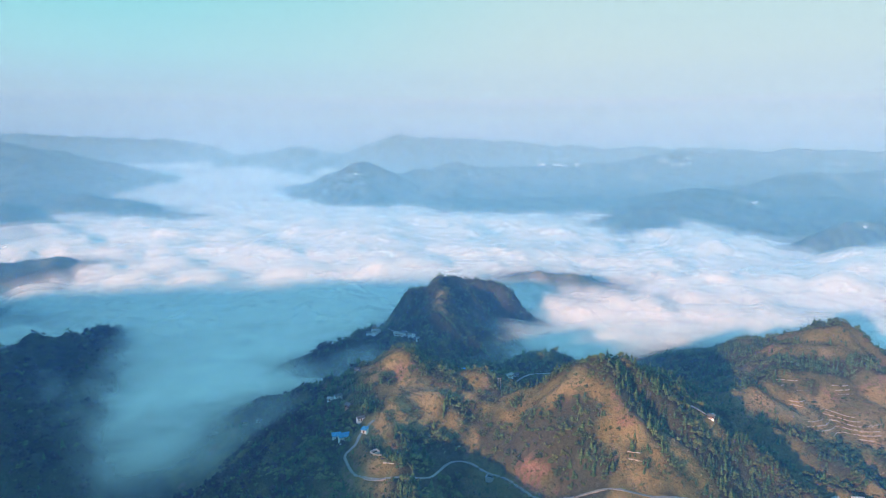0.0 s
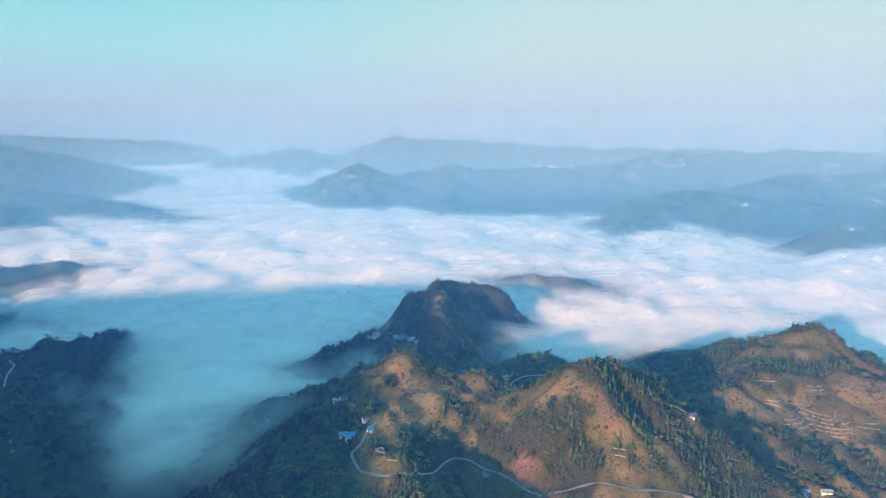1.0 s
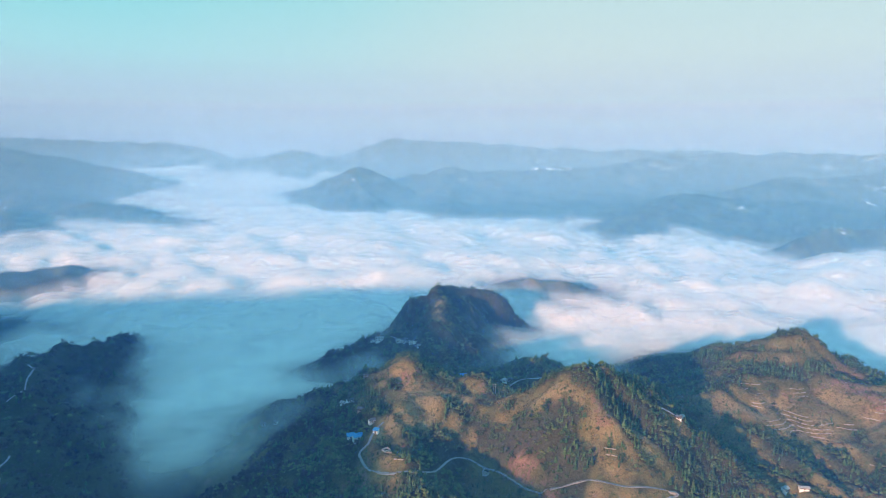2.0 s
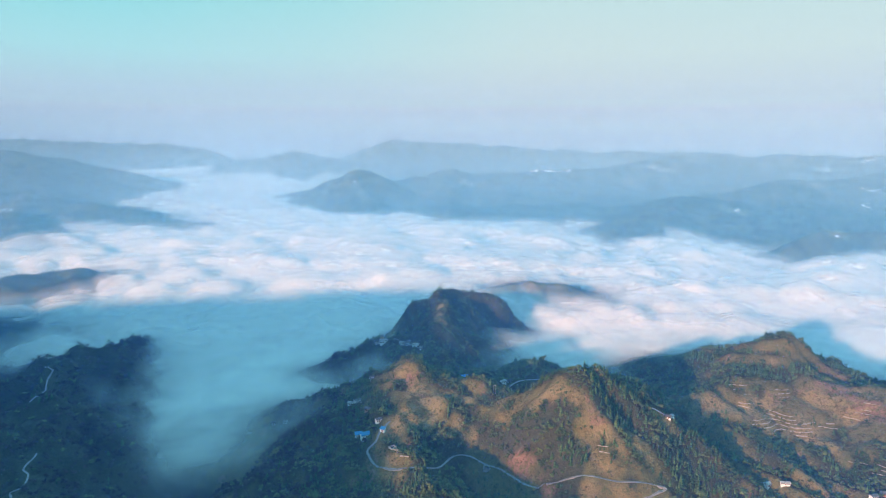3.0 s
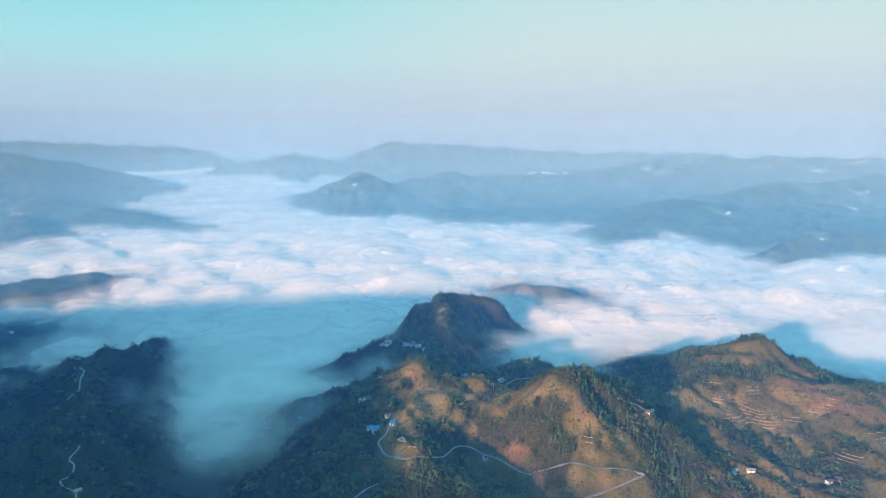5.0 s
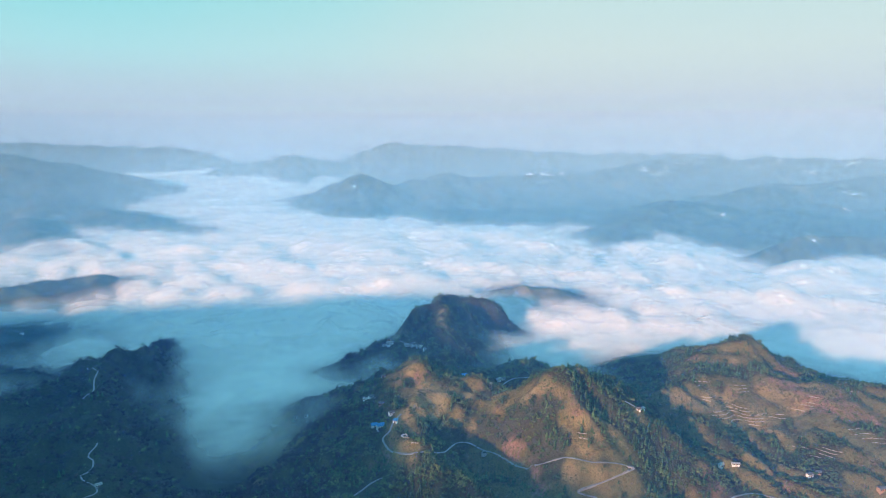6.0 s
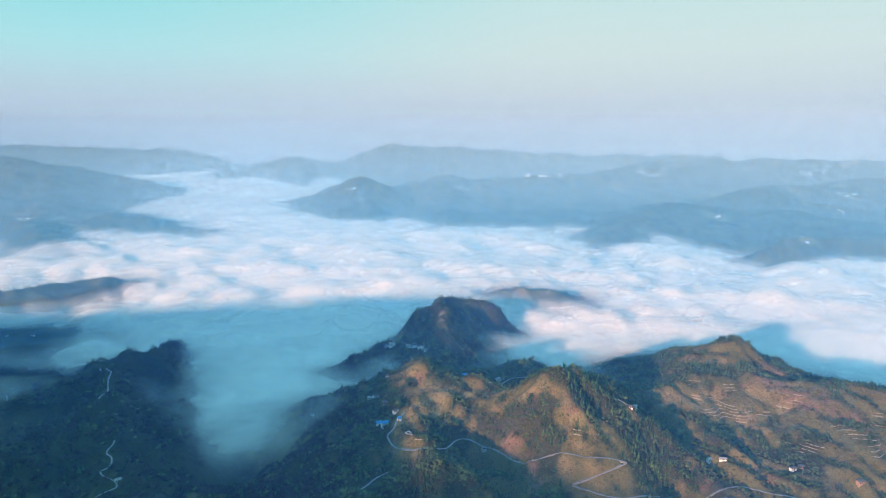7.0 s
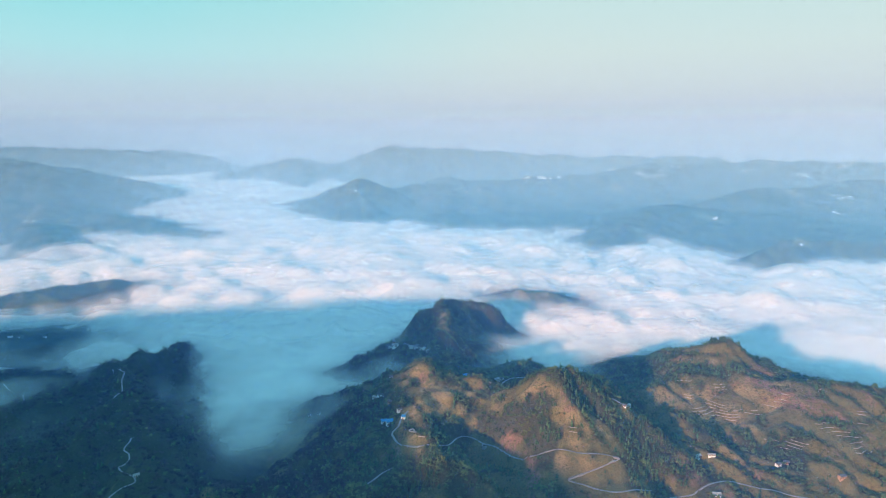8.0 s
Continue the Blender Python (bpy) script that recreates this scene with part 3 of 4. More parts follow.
def fog_top(x, y):
    """The fog's upper face: smooth in the near bay, heaped up further out, low round the small hills to the west."""
    rough = ease(y - 0.3 * x - 150 * ease(x, 200, -100), 620, 900) * 0.985 + 0.015
    wx, wy = x + 26 * fractal(x, y, 110, 75, 3), y + 26 * fractal(x, y, 110, 78, 3)
    heaps = (38.0 * domes(wx, wy, 185, 71) + 22.0 * domes(wx, wy, 88, 72) + 8.0 * domes(wx + 9 * grid_noise(x, y, 24, 76), wy, 42, 74) - 46) * (0.85 + 0.65 * ease(x, -300, 350)) + 1.5 * fractal(x, y, 24, 73, 2)
    dips = 10 * np.exp(-((x - 200) ** 2 + (y - 1110) ** 2) / 75 ** 2) + 16 * np.exp(-((x + 740) ** 2 + (y - 900) ** 2) / 170 ** 2) + 24 * np.exp(-((x + 880) ** 2 + (y - 1230) ** 2) / 170 ** 2)
    valley = ease(-x, 350, 750) * np.interp(y, (2300, 2900, 3400, 4000, 4700), (0, 14, 39, 73, 105))   # the sheet climbs towards the head of the valley
    rough = rough * (1 - 0.8 * ease(y, 1700, 2900)) * (1 - 0.5 * ease(y + 0.55 * x, 1850, 2150))
    return 1 + 10 * ease(y, 1300, 2300) + valley + rough * (heaps + 5 * fractal(x, y, 300, 79, 2)) + 3 * grid_noise(x, y, 330, 81) - dips


def off_bay(x, y):
    """Metres north of the smooth bay."""
    return y - 0.3 * x - 150 * ease(x, 200, -100)


def lay_fog(name, lift, material_of, label, shore_only=False, veil=False):
    """A sheet of fog that thins out where it runs up on the slopes and at the head of the bay."""
    step = 2 if veil or shore_only else 1
    fx, fy = np.meshgrid(FX[::step], FY[::step])
    top = fog_top(fx, fy) * (0.85 if veil else 1.0) + lift
    deep = np.maximum(top - ground_at(fx.ravel(), fy.ravel()).reshape(fx.shape), 0)
    there = deep > 0
    if shore_only:
        there &= (fy < 1060) & (fx > -640) & (deep < 130)
    if veil:
        there &= (off_bay(fx, fy) > 560) & (np.abs(fx) < 2600)
        deep = deep * ease(off_bay(fx, fy) + 60 * fractal(fx, fy, 160, 85, 2), 580, 860)
    deep = deep * (0.03 + 0.97 * ease(fy + 40 * fractal(fx, fy, 120, 87, 3), 390, 690))
    mesh = sheet(name, FX[::step], FY[::step], top, material_of, there)
    add_values(mesh, "deep", deep)
    tagged(new(name, mesh), label, "fog", kind="stuff")


lay_fog("fog_sea", 0.0, FOG, "sea of white morning fog filling the valley")
lay_fog("fog_wisps", 5.0, WISPS, "thin torn wisps of fog creeping up the slopes", True)
lay_fog("fog_wisps", 11.0, WISPS, "thin torn wisps of fog creeping up the slopes", True)
lay_fog("fog_wisps", 18.0, WISPS, "thin torn wisps of fog creeping up the slopes", True)
for lift in (6.0, 12.0):
    lay_fog("fog_veil", lift, FOG_VEIL, "thin soft mist drifting over the top of the fog", False, True)

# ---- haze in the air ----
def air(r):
    """The haze of a veil at r metres, its scattered light put into the tint: near veils are thin and deep blue, far
    ones thick and pale.
    """
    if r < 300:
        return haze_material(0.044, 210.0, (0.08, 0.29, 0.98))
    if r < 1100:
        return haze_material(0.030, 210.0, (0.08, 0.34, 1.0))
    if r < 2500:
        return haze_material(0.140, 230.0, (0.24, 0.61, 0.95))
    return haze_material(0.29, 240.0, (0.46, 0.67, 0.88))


# upright curved sheets, one behind another, whose colour paints the haze of distance
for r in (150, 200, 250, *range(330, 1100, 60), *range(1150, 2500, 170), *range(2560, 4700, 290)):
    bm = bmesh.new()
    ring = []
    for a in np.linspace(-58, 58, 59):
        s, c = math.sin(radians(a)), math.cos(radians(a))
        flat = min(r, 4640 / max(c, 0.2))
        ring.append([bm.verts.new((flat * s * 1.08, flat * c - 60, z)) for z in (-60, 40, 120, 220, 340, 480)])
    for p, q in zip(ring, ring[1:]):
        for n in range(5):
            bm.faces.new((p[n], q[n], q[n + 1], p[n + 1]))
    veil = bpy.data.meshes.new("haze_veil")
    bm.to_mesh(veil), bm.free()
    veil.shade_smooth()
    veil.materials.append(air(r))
    tagged(new("haze_veil", veil), "tinted clear sheet painting blue morning haze over the valley", "haze", group="haze in the air", kind="stuff")


# ---- parts and small materials ----
def part(name, bm, mat, parent=None, label=""):
    """Link a bmesh as one mesh object, under a thing or a part."""
    mesh = bpy.data.meshes.new(name)
    bm.to_mesh(mesh), bm.free()
    mesh.materials.append(mat)
    ob = new(name, mesh)
    ob.parent = parent
    return tagged(ob, label) if label else ob


def box(bm, x0, y0, z0, x1, y1, z1):
    v = [bm.verts.new(c) for c in ((x0, y0, z0), (x1, y0, z0), (x1, y1, z0), (x0, y1, z0), (x0, y0, z1), (x1, y0, z1), (x1, y1, z1), (x0, y1, z1))]
    for f in ((3, 2, 1, 0), (4, 5, 6, 7), (0, 1, 5, 4), (1, 2, 6, 5), (2, 3, 7, 6), (3, 0, 4, 7)):
        bm.faces.new([v[k] for k in f])


def boxed(*sizes):
    bm = bmesh.new()
    for size in sizes:
        box(bm, *size)
    return bm


def plain(name, low, high, size=1.5, rough=0.85):
    m, t = material(name)
    where = place(t)
    c = blend(t, noise_tex(t, where, size, 5, 0.6), low, high)
    finish(t, rough_surface(t, c, rough, noise_tex(t, where, size * 0.3, 3), 0.3, 0.05))
    return m


CONCRETE = plain("pale_concrete", (0.27, 0.245, 0.23), (0.40, 0.37, 0.35), 3.0)
LANE = plain("worn_lane_concrete", (0.19, 0.17, 0.16), (0.30, 0.275, 0.26), 2.0)
WHITEWASH = plain("whitewashed_plaster", (0.66, 0.64, 0.62), (0.82, 0.80, 0.78), 2.0)
EARTHWALL = plain("earth_wall", (0.28, 0.17, 0.10), (0.42, 0.28, 0.18), 2.0)
TILE = plain("grey_roof_tile", (0.07, 0.07, 0.075), (0.17, 0.16, 0.155), 0.8)
BLUEROOF = plain("blue_sheet_roof", (0.03, 0.17, 0.36), (0.07, 0.27, 0.48), 2.5, 0.5)
STONE = plain("dry_stone", (0.22, 0.18, 0.13), (0.42, 0.35, 0.26), 1.2)
DARKGLASS = plain("dark_window", (0.02, 0.025, 0.03), (0.05, 0.055, 0.06), 1.0, 0.25)
DOORWOOD = plain("brown_door", (0.10, 0.05, 0.03), (0.18, 0.10, 0.06), 0.5)
WATERDARK = plain("still_water", (0.015, 0.03, 0.03), (0.03, 0.05, 0.045), 2.0, 0.15)
BARK = plain("bark", (0.06, 0.045, 0.035), (0.13, 0.10, 0.08), 0.4)
POLE = plain("weathered_pole", (0.22, 0.20, 0.17), (0.34, 0.31, 0.28), 0.6)


def leaf_material(name, dark, mid, light):
    m, t = material(name)
    where = place(t)
    island = node(t, "ShaderNodeNewGeometry").outputs["Random Per Island"]
    mix = calc(t, "ADD", calc(t, "MULTIPLY", noise_tex(t, where, 14, 3), 0.8), calc(t, "MULTIPLY", island, 0.2))
    c = ramp(t, mix, [(0.34, dark), (0.52, mid), (0.68, light)])
    b = node(t, "ShaderNodeBsdfPrincipled")
    feed(t, b, "Base Color", c), feed(t, b, "Roughness", 0.8), feed(t, b, "Specular IOR Level", 0.15)
    finish(t, b.outputs[0])
    return m


NEEDLES = leaf_material("conifer_needles", (0.026, 0.054, 0.022), (0.058, 0.102, 0.038), (0.102, 0.148, 0.052))
LEAVES = leaf_material("evergreen_leaves", (0.036, 0.056, 0.019), (0.082, 0.106, 0.036), (0.145, 0.156, 0.052))
# brown leafless wood, with the valley side's shade also darkened into its colour
SHADE_TWIGS = leaf_material("leafless_wood_shade_dark", (0.022, 0.019, 0.015), (0.046, 0.037, 0.028), (0.085, 0.064, 0.046))
SCRUB = leaf_material("dry_scrub", (0.052, 0.058, 0.022), (0.115, 0.108, 0.042), (0.21, 0.165, 0.075))

# ---- roads ----
for width, line in ROADS:
    bm = bmesh.new()
    rows = []
    for k, (x, y, z) in enumerate(line):
        ahead = line[min(k + 1, len(line) - 1)] - line[max(k - 1, 0)]
        side = np.array((-ahead[1], ahead[0])) / (np.hypot(ahead[0], ahead[1]) + 1e-9) * width / 2
        ground_z = float(ground_at(np.array([x + side[0], x, x - side[0]]), np.array([y + side[1], y, y - side[1]])).max())
        top = max(z, ground_z + 0.10)
        rows.append([bm.verts.new((x + side[0] * a, y + side[1] * a, top + b)) for a, b in ((1.05, -1.6), (1, 0), (-1, 0), (-1.05, -1.6))])
    for p, q in zip(rows, rows[1:]):
        for n in range(3):
            bm.faces.new((p[n], p[n + 1], q[n + 1], q[n]))
    tagged(part("road", bm, LANE), "narrow pale concrete lane winding along the hillside", "road", kind="structure")


# ---- houses, basins, poles ----
HOUSES = []   # (x, y, half size) kept free of trees


def stand_at(x, y, half):
    """Lowest ground under a small square, so that things stand in the slope and not over it."""
    g = [(x + a * half, y + b * half) for a in (-1, 0, 1) for b in (-1, 0, 1)]
    return float(ground_at(np.array([q[0] for q in g]), np.array([q[1] for q in g])).mean())


def house(x, y, wide, deep, high, turn, wall_mat, roof_mat, label, name="house", bays=3):
    """A gabled farmhouse: wall body, two-slope roof, door and windows."""
    top, wide, deep, high = new(name), wide * 0.75, deep * 0.72, high * 0.6
    part("wall", boxed((-wide / 2, -deep / 2, -3.5, wide / 2, deep / 2, high)), wall_mat, top)
    bm = bmesh.new()
    rise, eave = deep * 0.24, 0.5
    for side in (-1, 1):
        a = [(-wide / 2 - eave, side * (deep / 2 + eave), high - 0.2), (wide / 2 + eave, side * (deep / 2 + eave), high - 0.2), (wide / 2 + eave, 0, high + rise), (-wide / 2 - eave, 0, high + rise)]
        low = [bm.verts.new(c) for c in a]
        up = [bm.verts.new((c[0], c[1], c[2] + 0.22)) for c in a]
        bm.faces.new(low), bm.faces.new(up[::-1])
        for k in range(4):
            bm.faces.new((low[k], up[k], up[(k + 1) % 4], low[(k + 1) % 4]))
    for end in (-1, 1):
        e = end * (wide / 2 - 0.02)
        bm.faces.new([bm.verts.new(c) for c in ((e, -deep / 2, high - 0.02), (e, deep / 2, high - 0.02), (e, 0, high + rise - 0.02))])
    part("roof", bm, roof_mat, top)
    storeys = 2 if high > 3.6 else 1
    for s in range(storeys):
        z = 0.6 + s * 1.9
        for k in range(bays):
            wx = -wide / 2 + wide * (k + 0.5) / bays
            if s == 0 and k == bays // 2:
                part("door", boxed((wx - 0.55, -deep / 2 - 0.05, 0.0, wx + 0.55, -deep / 2 + 0.05, 1.8)), DOORWOOD, top)
            else:
                part("window", boxed((wx - 0.6, -deep / 2 - 0.04, z, wx + 0.6, -deep / 2 + 0.05, z + 1.0)), DARKGLASS, top)
    top.matrix_basis = pose(x, y, stand_at(x, y, deep / 2), 0, 0, turn)
    HOUSES.append((x, y, max(wide, deep) * 0.5 + 1.5))
    return tagged(top, label, "house")


def shed(x, y, wide, deep, high, turn, roof_mat, label, name="shed"):
    """A lean-to: low walls under one sloping sheet roof."""
    top = new(name)
    part("wall", boxed((-wide / 2, -deep / 2, -2.5, wide / 2, deep / 2, high)), WHITEWASH, top)
    bm = bmesh.new()
    corners = [(-wide / 2 - 0.4, -deep / 2 - 0.5, high), (wide / 2 + 0.4, -deep / 2 - 0.5, high), (wide / 2 + 0.4, deep / 2 + 0.3, high + 0.9), (-wide / 2 - 0.4, deep / 2 + 0.3, high + 0.9)]
    low = [bm.verts.new(c) for c in corners]
    up = [bm.verts.new((c[0], c[1], c[2] + 0.15)) for c in corners]
    bm.faces.new(low[::-1]), bm.faces.new(up)
    for k in range(4):
        bm.faces.new((low[k], low[(k + 1) % 4], up[(k + 1) % 4], up[k]))
    part("roof", bm, roof_mat, top)
    part("door", boxed((-0.6, -deep / 2 - 0.05, 0, 0.6, -deep / 2 + 0.05, min(2.1, high - 0.2))), DOORWOOD, top)
    top.matrix_basis = pose(x, y, stand_at(x, y, deep / 2), 0, 0, turn)
    HOUSES.append((x, y, max(wide, deep) * 0.5 + 1))
    return tagged(top, label, "shed")


def basin(x, y, wide, deep, turn):
    """A walled water tank cut into the slope."""
    top, t = new("water_tank"), 0.6
    z = stand_at(x, y, deep / 2)
    for name, size in (("wall", (-wide / 2, -deep / 2, -3, wide / 2, -deep / 2 + t, 1.0)), ("wall", (-wide / 2, deep / 2 - t, -3, wide / 2, deep / 2, 1.4)),
                       ("wall", (-wide / 2, -deep / 2 + t, -3, -wide / 2 + t, deep / 2 - t, 1.2)), ("wall", (wide / 2 - t, -deep / 2 + t, -3, wide / 2, deep / 2 - t, 1.2))):
        part(name, boxed(size), CONCRETE, top)
    part("water", boxed((-wide / 2 + t, -deep / 2 + t, -3, wide / 2 - t, deep / 2 - t, 0.2)), WATERDARK, top)
    top.matrix_basis = pose(x, y, z + 0.4, 0, 0, turn)
    HOUSES.append((x, y, wide * 0.5 + 2))
    return tagged(top, "open concrete water tank set in the hillside", "water tank")


def twin_pole(x, y, turn):
    """Two posts with a crossbar, as for a small transformer."""
    top = new("utility_pole")
    for side in (-1, 1):
        bm = bmesh.new()
        bmesh.ops.create_cone(bm, cap_ends=True, segments=8, radius1=0.19, radius2=0.12, depth=9.0, matrix=Matrix.Translation((side * 1.1, 0, 3.5)))
        part("post", bm, POLE, top)
    part("crossbar", boxed((-1.7, -0.14, 7.4, 1.7, 0.14, 7.7)), POLE, top)
    top.matrix_basis = pose(x, y, stand_at(x, y, 1), 0, 0, turn)
    HOUSES.append((x, y, 3))
    return tagged(top, "pale twin-post utility pole with a crossbar", "utility pole")


def settle_farms():
    # the farm by the bend with its blue roofs
    shed(-70, 419, 8, 5, 2.8, 25, BLUEROOF, "farm shed under a bright blue sheet-metal roof")
    shed(-77, 427, 6, 4.5, 2.6, 15, BLUEROOF, "farm shed under a bright blue sheet-metal roof")
    shed(-55, 416, 4, 3.5, 2.6, -20, BLUEROOF, "small lean-to with a blue sheet-metal roof")
    house(-60, 432, 7, 5, 4, 30, WHITEWASH, TILE, "small whitewashed farmhouse with a grey tiled roof")
    # hamlet under the round hill
    for k, (x, y, w, turn) in enumerate(((-58, 754, 8, 20), (-51, 756, 7, -15), (-46, 757, 6, 40), (-40, 748, 8, 10), (-48, 760, 6, -25), (-35, 746, 7, 65), (-30, 726, 5, 15))):
        house(x, y, w, 6, 4.5 + (k % 2) * 1.5, turn, WHITEWASH, TILE if k % 3 else CONCRETE, "whitewashed hamlet house below the round hill")
    house(-83, 753, 14, 7, 6.5, 8, WHITEWASH, CONCRETE, "long two-storey white house on the ridge top", bays=5)
    house(-92, 755, 9, 6, 4.5, 5, WHITEWASH, TILE, "whitewashed house on the ridge top")
    house(-85, 758, 6, 6, 8.5, 0, EARTHWALL, TILE, "narrow dark-roofed pavilion on the ridge top", bays=1)
    # scattered farms in the shade
    house(-86, 490, 8, 5.5, 4, 30, WHITEWASH, TILE, "whitewashed farmhouse among trees on the shaded slope")
    house(-93, 494, 6, 5, 4, -20, WHITEWASH, CONCRETE, "small white farmhouse among trees on the shaded slope")
    house(-75, 524, 6, 5, 4, 10, WHITEWASH, TILE, "lone whitewashed cottage on the shaded slope")
    house(-72, 455, 6, 5, 4, -35, EARTHWALL, TILE, "earth-walled cottage on the shaded slope")
    house(-186, 557, 7, 5, 4, 15, WHITEWASH, TILE, "whitewashed house at the edge of the fog")
    house(-174, 561, 5, 5, 4, -10, WHITEWASH, TILE, "small whitewashed house at the edge of the fog")
    shed(22, 596, 8, 5, 3, 10, BLUEROOF, "shed with a blue roof in the dark hollow")
    house(28, 618, 6, 5, 4, -30, WHITEWASH, TILE, "whitewashed house in the dark hollow")
    house(60, 543, 8, 5, 4, 40, WHITEWASH, CONCRETE, "whitewashed house beside the upper lane")
    house(67, 552, 6, 5, 4, 25, WHITEWASH, TILE, "small whitewashed house beside the upper lane")
    # saddle between the pointed hill and the terraces
    house(181, 401, 5, 4.5, 3.2, -25, WHITEWASH, TILE, "white house on the saddle between two hills")
    house(196, 433, 6, 4.5, 3.4, 50, WHITEWASH, CONCRETE, "white flat-roofed house at the head of the gully")
    house(206, 428, 5, 4.5, 3.6, 20, WHITEWASH, TILE, "small white outbuilding at the head of the gully")
    house(262, 366, 9, 3.6, 2.8, -8, WHITEWASH, CONCRETE, "long white farmhouse in the gully bottom", bays=5)
    house(250, 369, 6, 5, 3.8, 30, WHITEWASH, CONCRETE, "white outbuilding in the gully bottom")
    house(250, 325, 10, 5, 4, -5, WHITEWASH, CONCRETE, "low white house beside the lower lane", bays=4)
    house(329, 361, 7, 5, 4, 15, WHITEWASH, TILE, "white farmhouse among the lower trees")
    house(340, 366, 6, 5, 4, -10, EARTHWALL, TILE, "earth-walled farmhouse among the lower trees")
    house(380, 338, 9, 5.5, 4, 12, EARTHWALL, TILE, "brown farmhouse below the terraces")
    house(-316, 352, 7, 5, 4, 35, WHITEWASH, CONCRETE, "white house beside the valley lane")
    for x, y, w, turn in ((-790, 890, 10, 10), (-776, 893, 7, -20), (-738, 906, 8, 5)):
        house(x, y, w, 6, 4.5, turn, WHITEWASH, TILE, "pale house on the low shaded hill")
    basin(-45, 389, 5.5, 4, 38)
    basin(33, 400, 7, 4.5, -22)
    twin_pole(44, 468, 10)


settle_farms()


def far_house(x, y, wide, high, turn):
    top = new("far_house")
    part("wall", boxed((-wide / 2, -5, -6, wide / 2, 5, high)), WHITEWASH, top)
    part("roof", boxed((-wide / 2 - 0.6, -5.6, high, wide / 2 + 0.6, 5.6, high + 0.8)), CONCRETE, top)
    top.matrix_basis = pose(x, y, stand_at(x, y, 5), 0, 0, turn)
    return tagged(top, "pale town building on the far plateau", "building", group="far buildings")


def settle_far():
    rng = random.Random(5)
    for x, y, n, spread in ((608, 3322, 12, 20), (514, 3309, 7, 16), (695, 3373, 6, 14), (1061, 3592, 3, 10), (2095, 3342, 4, 24), (2440, 3542, 6, 50), (1050, 2117, 3, 26), (1050, 1561, 2, 8), (-364, 2679, 1, 4),
                            (270, 3959, 4, 20), (149, 3008, 4, 30), (1776, 2477, 3, 26), (1635, 2309, 3, 18), (1197, 3339, 8, 50), (-1527, 2179, 3, 20), (1400, 3480, 4, 60), (1900, 3500, 5, 90), (1300, 2850, 2, 60)):
        for _ in range(n):
            far_house(x + rng.gauss(0, spread), y + rng.gauss(0, spread * 0.5), rng.uniform(8, 18) * (0.1 + y / 4600), rng.uniform(4, 8) * (0.15 + y / 5600), rng.uniform(-25, 25))


settle_far()


# ---- terrace walls ----
def terraces(x0, x1, y0, y1, levels, seed, cut):
    """Dry-stone walls that follow the contours of the slope."""
    count = 0
    for level in levels:
        xs = np.arange(x0, x1, 2.5)
        run = []
        for x in xs:
            ys = np.arange(y0, y1, 1.5)
            h = ground_at(np.full(len(ys), x), ys)
            cross = np.where((h[:-1] < level) & (h[1:] >= level))[0]
            here = None
            if len(cross):
                k = cross[-1]
                y = ys[k] + 1.5 * (level - h[k]) / (h[k + 1] - h[k])
                if grid_noise(np.array(x), np.array(y), 34, seed) + 0.5 * grid_noise(np.array(x), np.array(y), 9, seed + 3) > cut and (not run or abs(y - run[-1][1]) < 4):
                    here = (x, y)
            if here:
                run.append(here)
            if (not here or x == xs[-1]) and run:
                if len(run) > 3:
                    terrace_wall(run, level)
                    count += 1
                run = []
    return count


def terrace_wall(run, level):
    bm = bmesh.new()
    rows = []
    for k, (x, y) in enumerate(run):
        top = level + 0.30 + 0.15 * math.sin(k * 1.7 + x)
        rows.append([bm.verts.new(c) for c in ((x, y - 0.45, top - 1.9), (x, y - 0.3, top), (x, y + 0.35, top), (x, y + 0.45, top - 1.9))])
    for p, q in zip(rows, rows[1:]):
        for n in range(3):
            bm.faces.new((p[n], q[n], q[n + 1], p[n + 1]))
    for end in (rows[0], rows[-1]):
        bm.faces.new(end)
    bmesh.ops.recalc_face_normals(bm, faces=bm.faces)
    tagged(part("terrace_wall", bm, STONE), "pale dry-stone wall holding a field terrace", "wall", group="terrace walls")


for low_wall in (((-38, 371), (-35, 370), (-32, 369), (-29, 369)), ((-33, 374), (-30, 373.5), (-27, 373.5)), ((-46, 384), (-43, 383), (-40, 383))):
    terrace_wall([(x, y) for x, y in low_wall], stand_at(low_wall[1][0], low_wall[1][1], 1) + 0.4)
terraces(275, 330, 440, 520, np.arange(36, 66, 2.2), 101, -0.02)
terraces(310, 500, 360, 470, np.arange(26, 68, 2.4), 107, 0.22)
terraces(105, 160, 350, 405, np.arange(58, 90, 3.0), 113, 0.70)

# ---- trees ----
def lump(rng, verts, faces, centre, radius, flat, sides=5):
    """A small uneven clump of foliage: a crumpled double cone."""
    base = len(verts)
    verts.append((centre[0], centre[1], centre[2] + radius * flat * rng.uniform(0.8, 1.2)))
    turn = rng.uniform(0, 6.28)
    for k in range(sides):
        a = turn + k * 6.283 / sides
        r = radius * rng.uniform(0.7, 1.25)
        verts.append((centre[0] + r * math.cos(a), centre[1] + r * math.sin(a), centre[2] + radius * rng.uniform(-0.35, 0.25)))
    verts.append((centre[0], centre[1], centre[2] - radius * flat * rng.uniform(0.5, 0.9)))
    for k in range(sides):
        a, b = base + 1 + k, base + 1 + (k + 1) % sides
        faces.append((base, a, b)), faces.append((base + sides + 1, b, a))


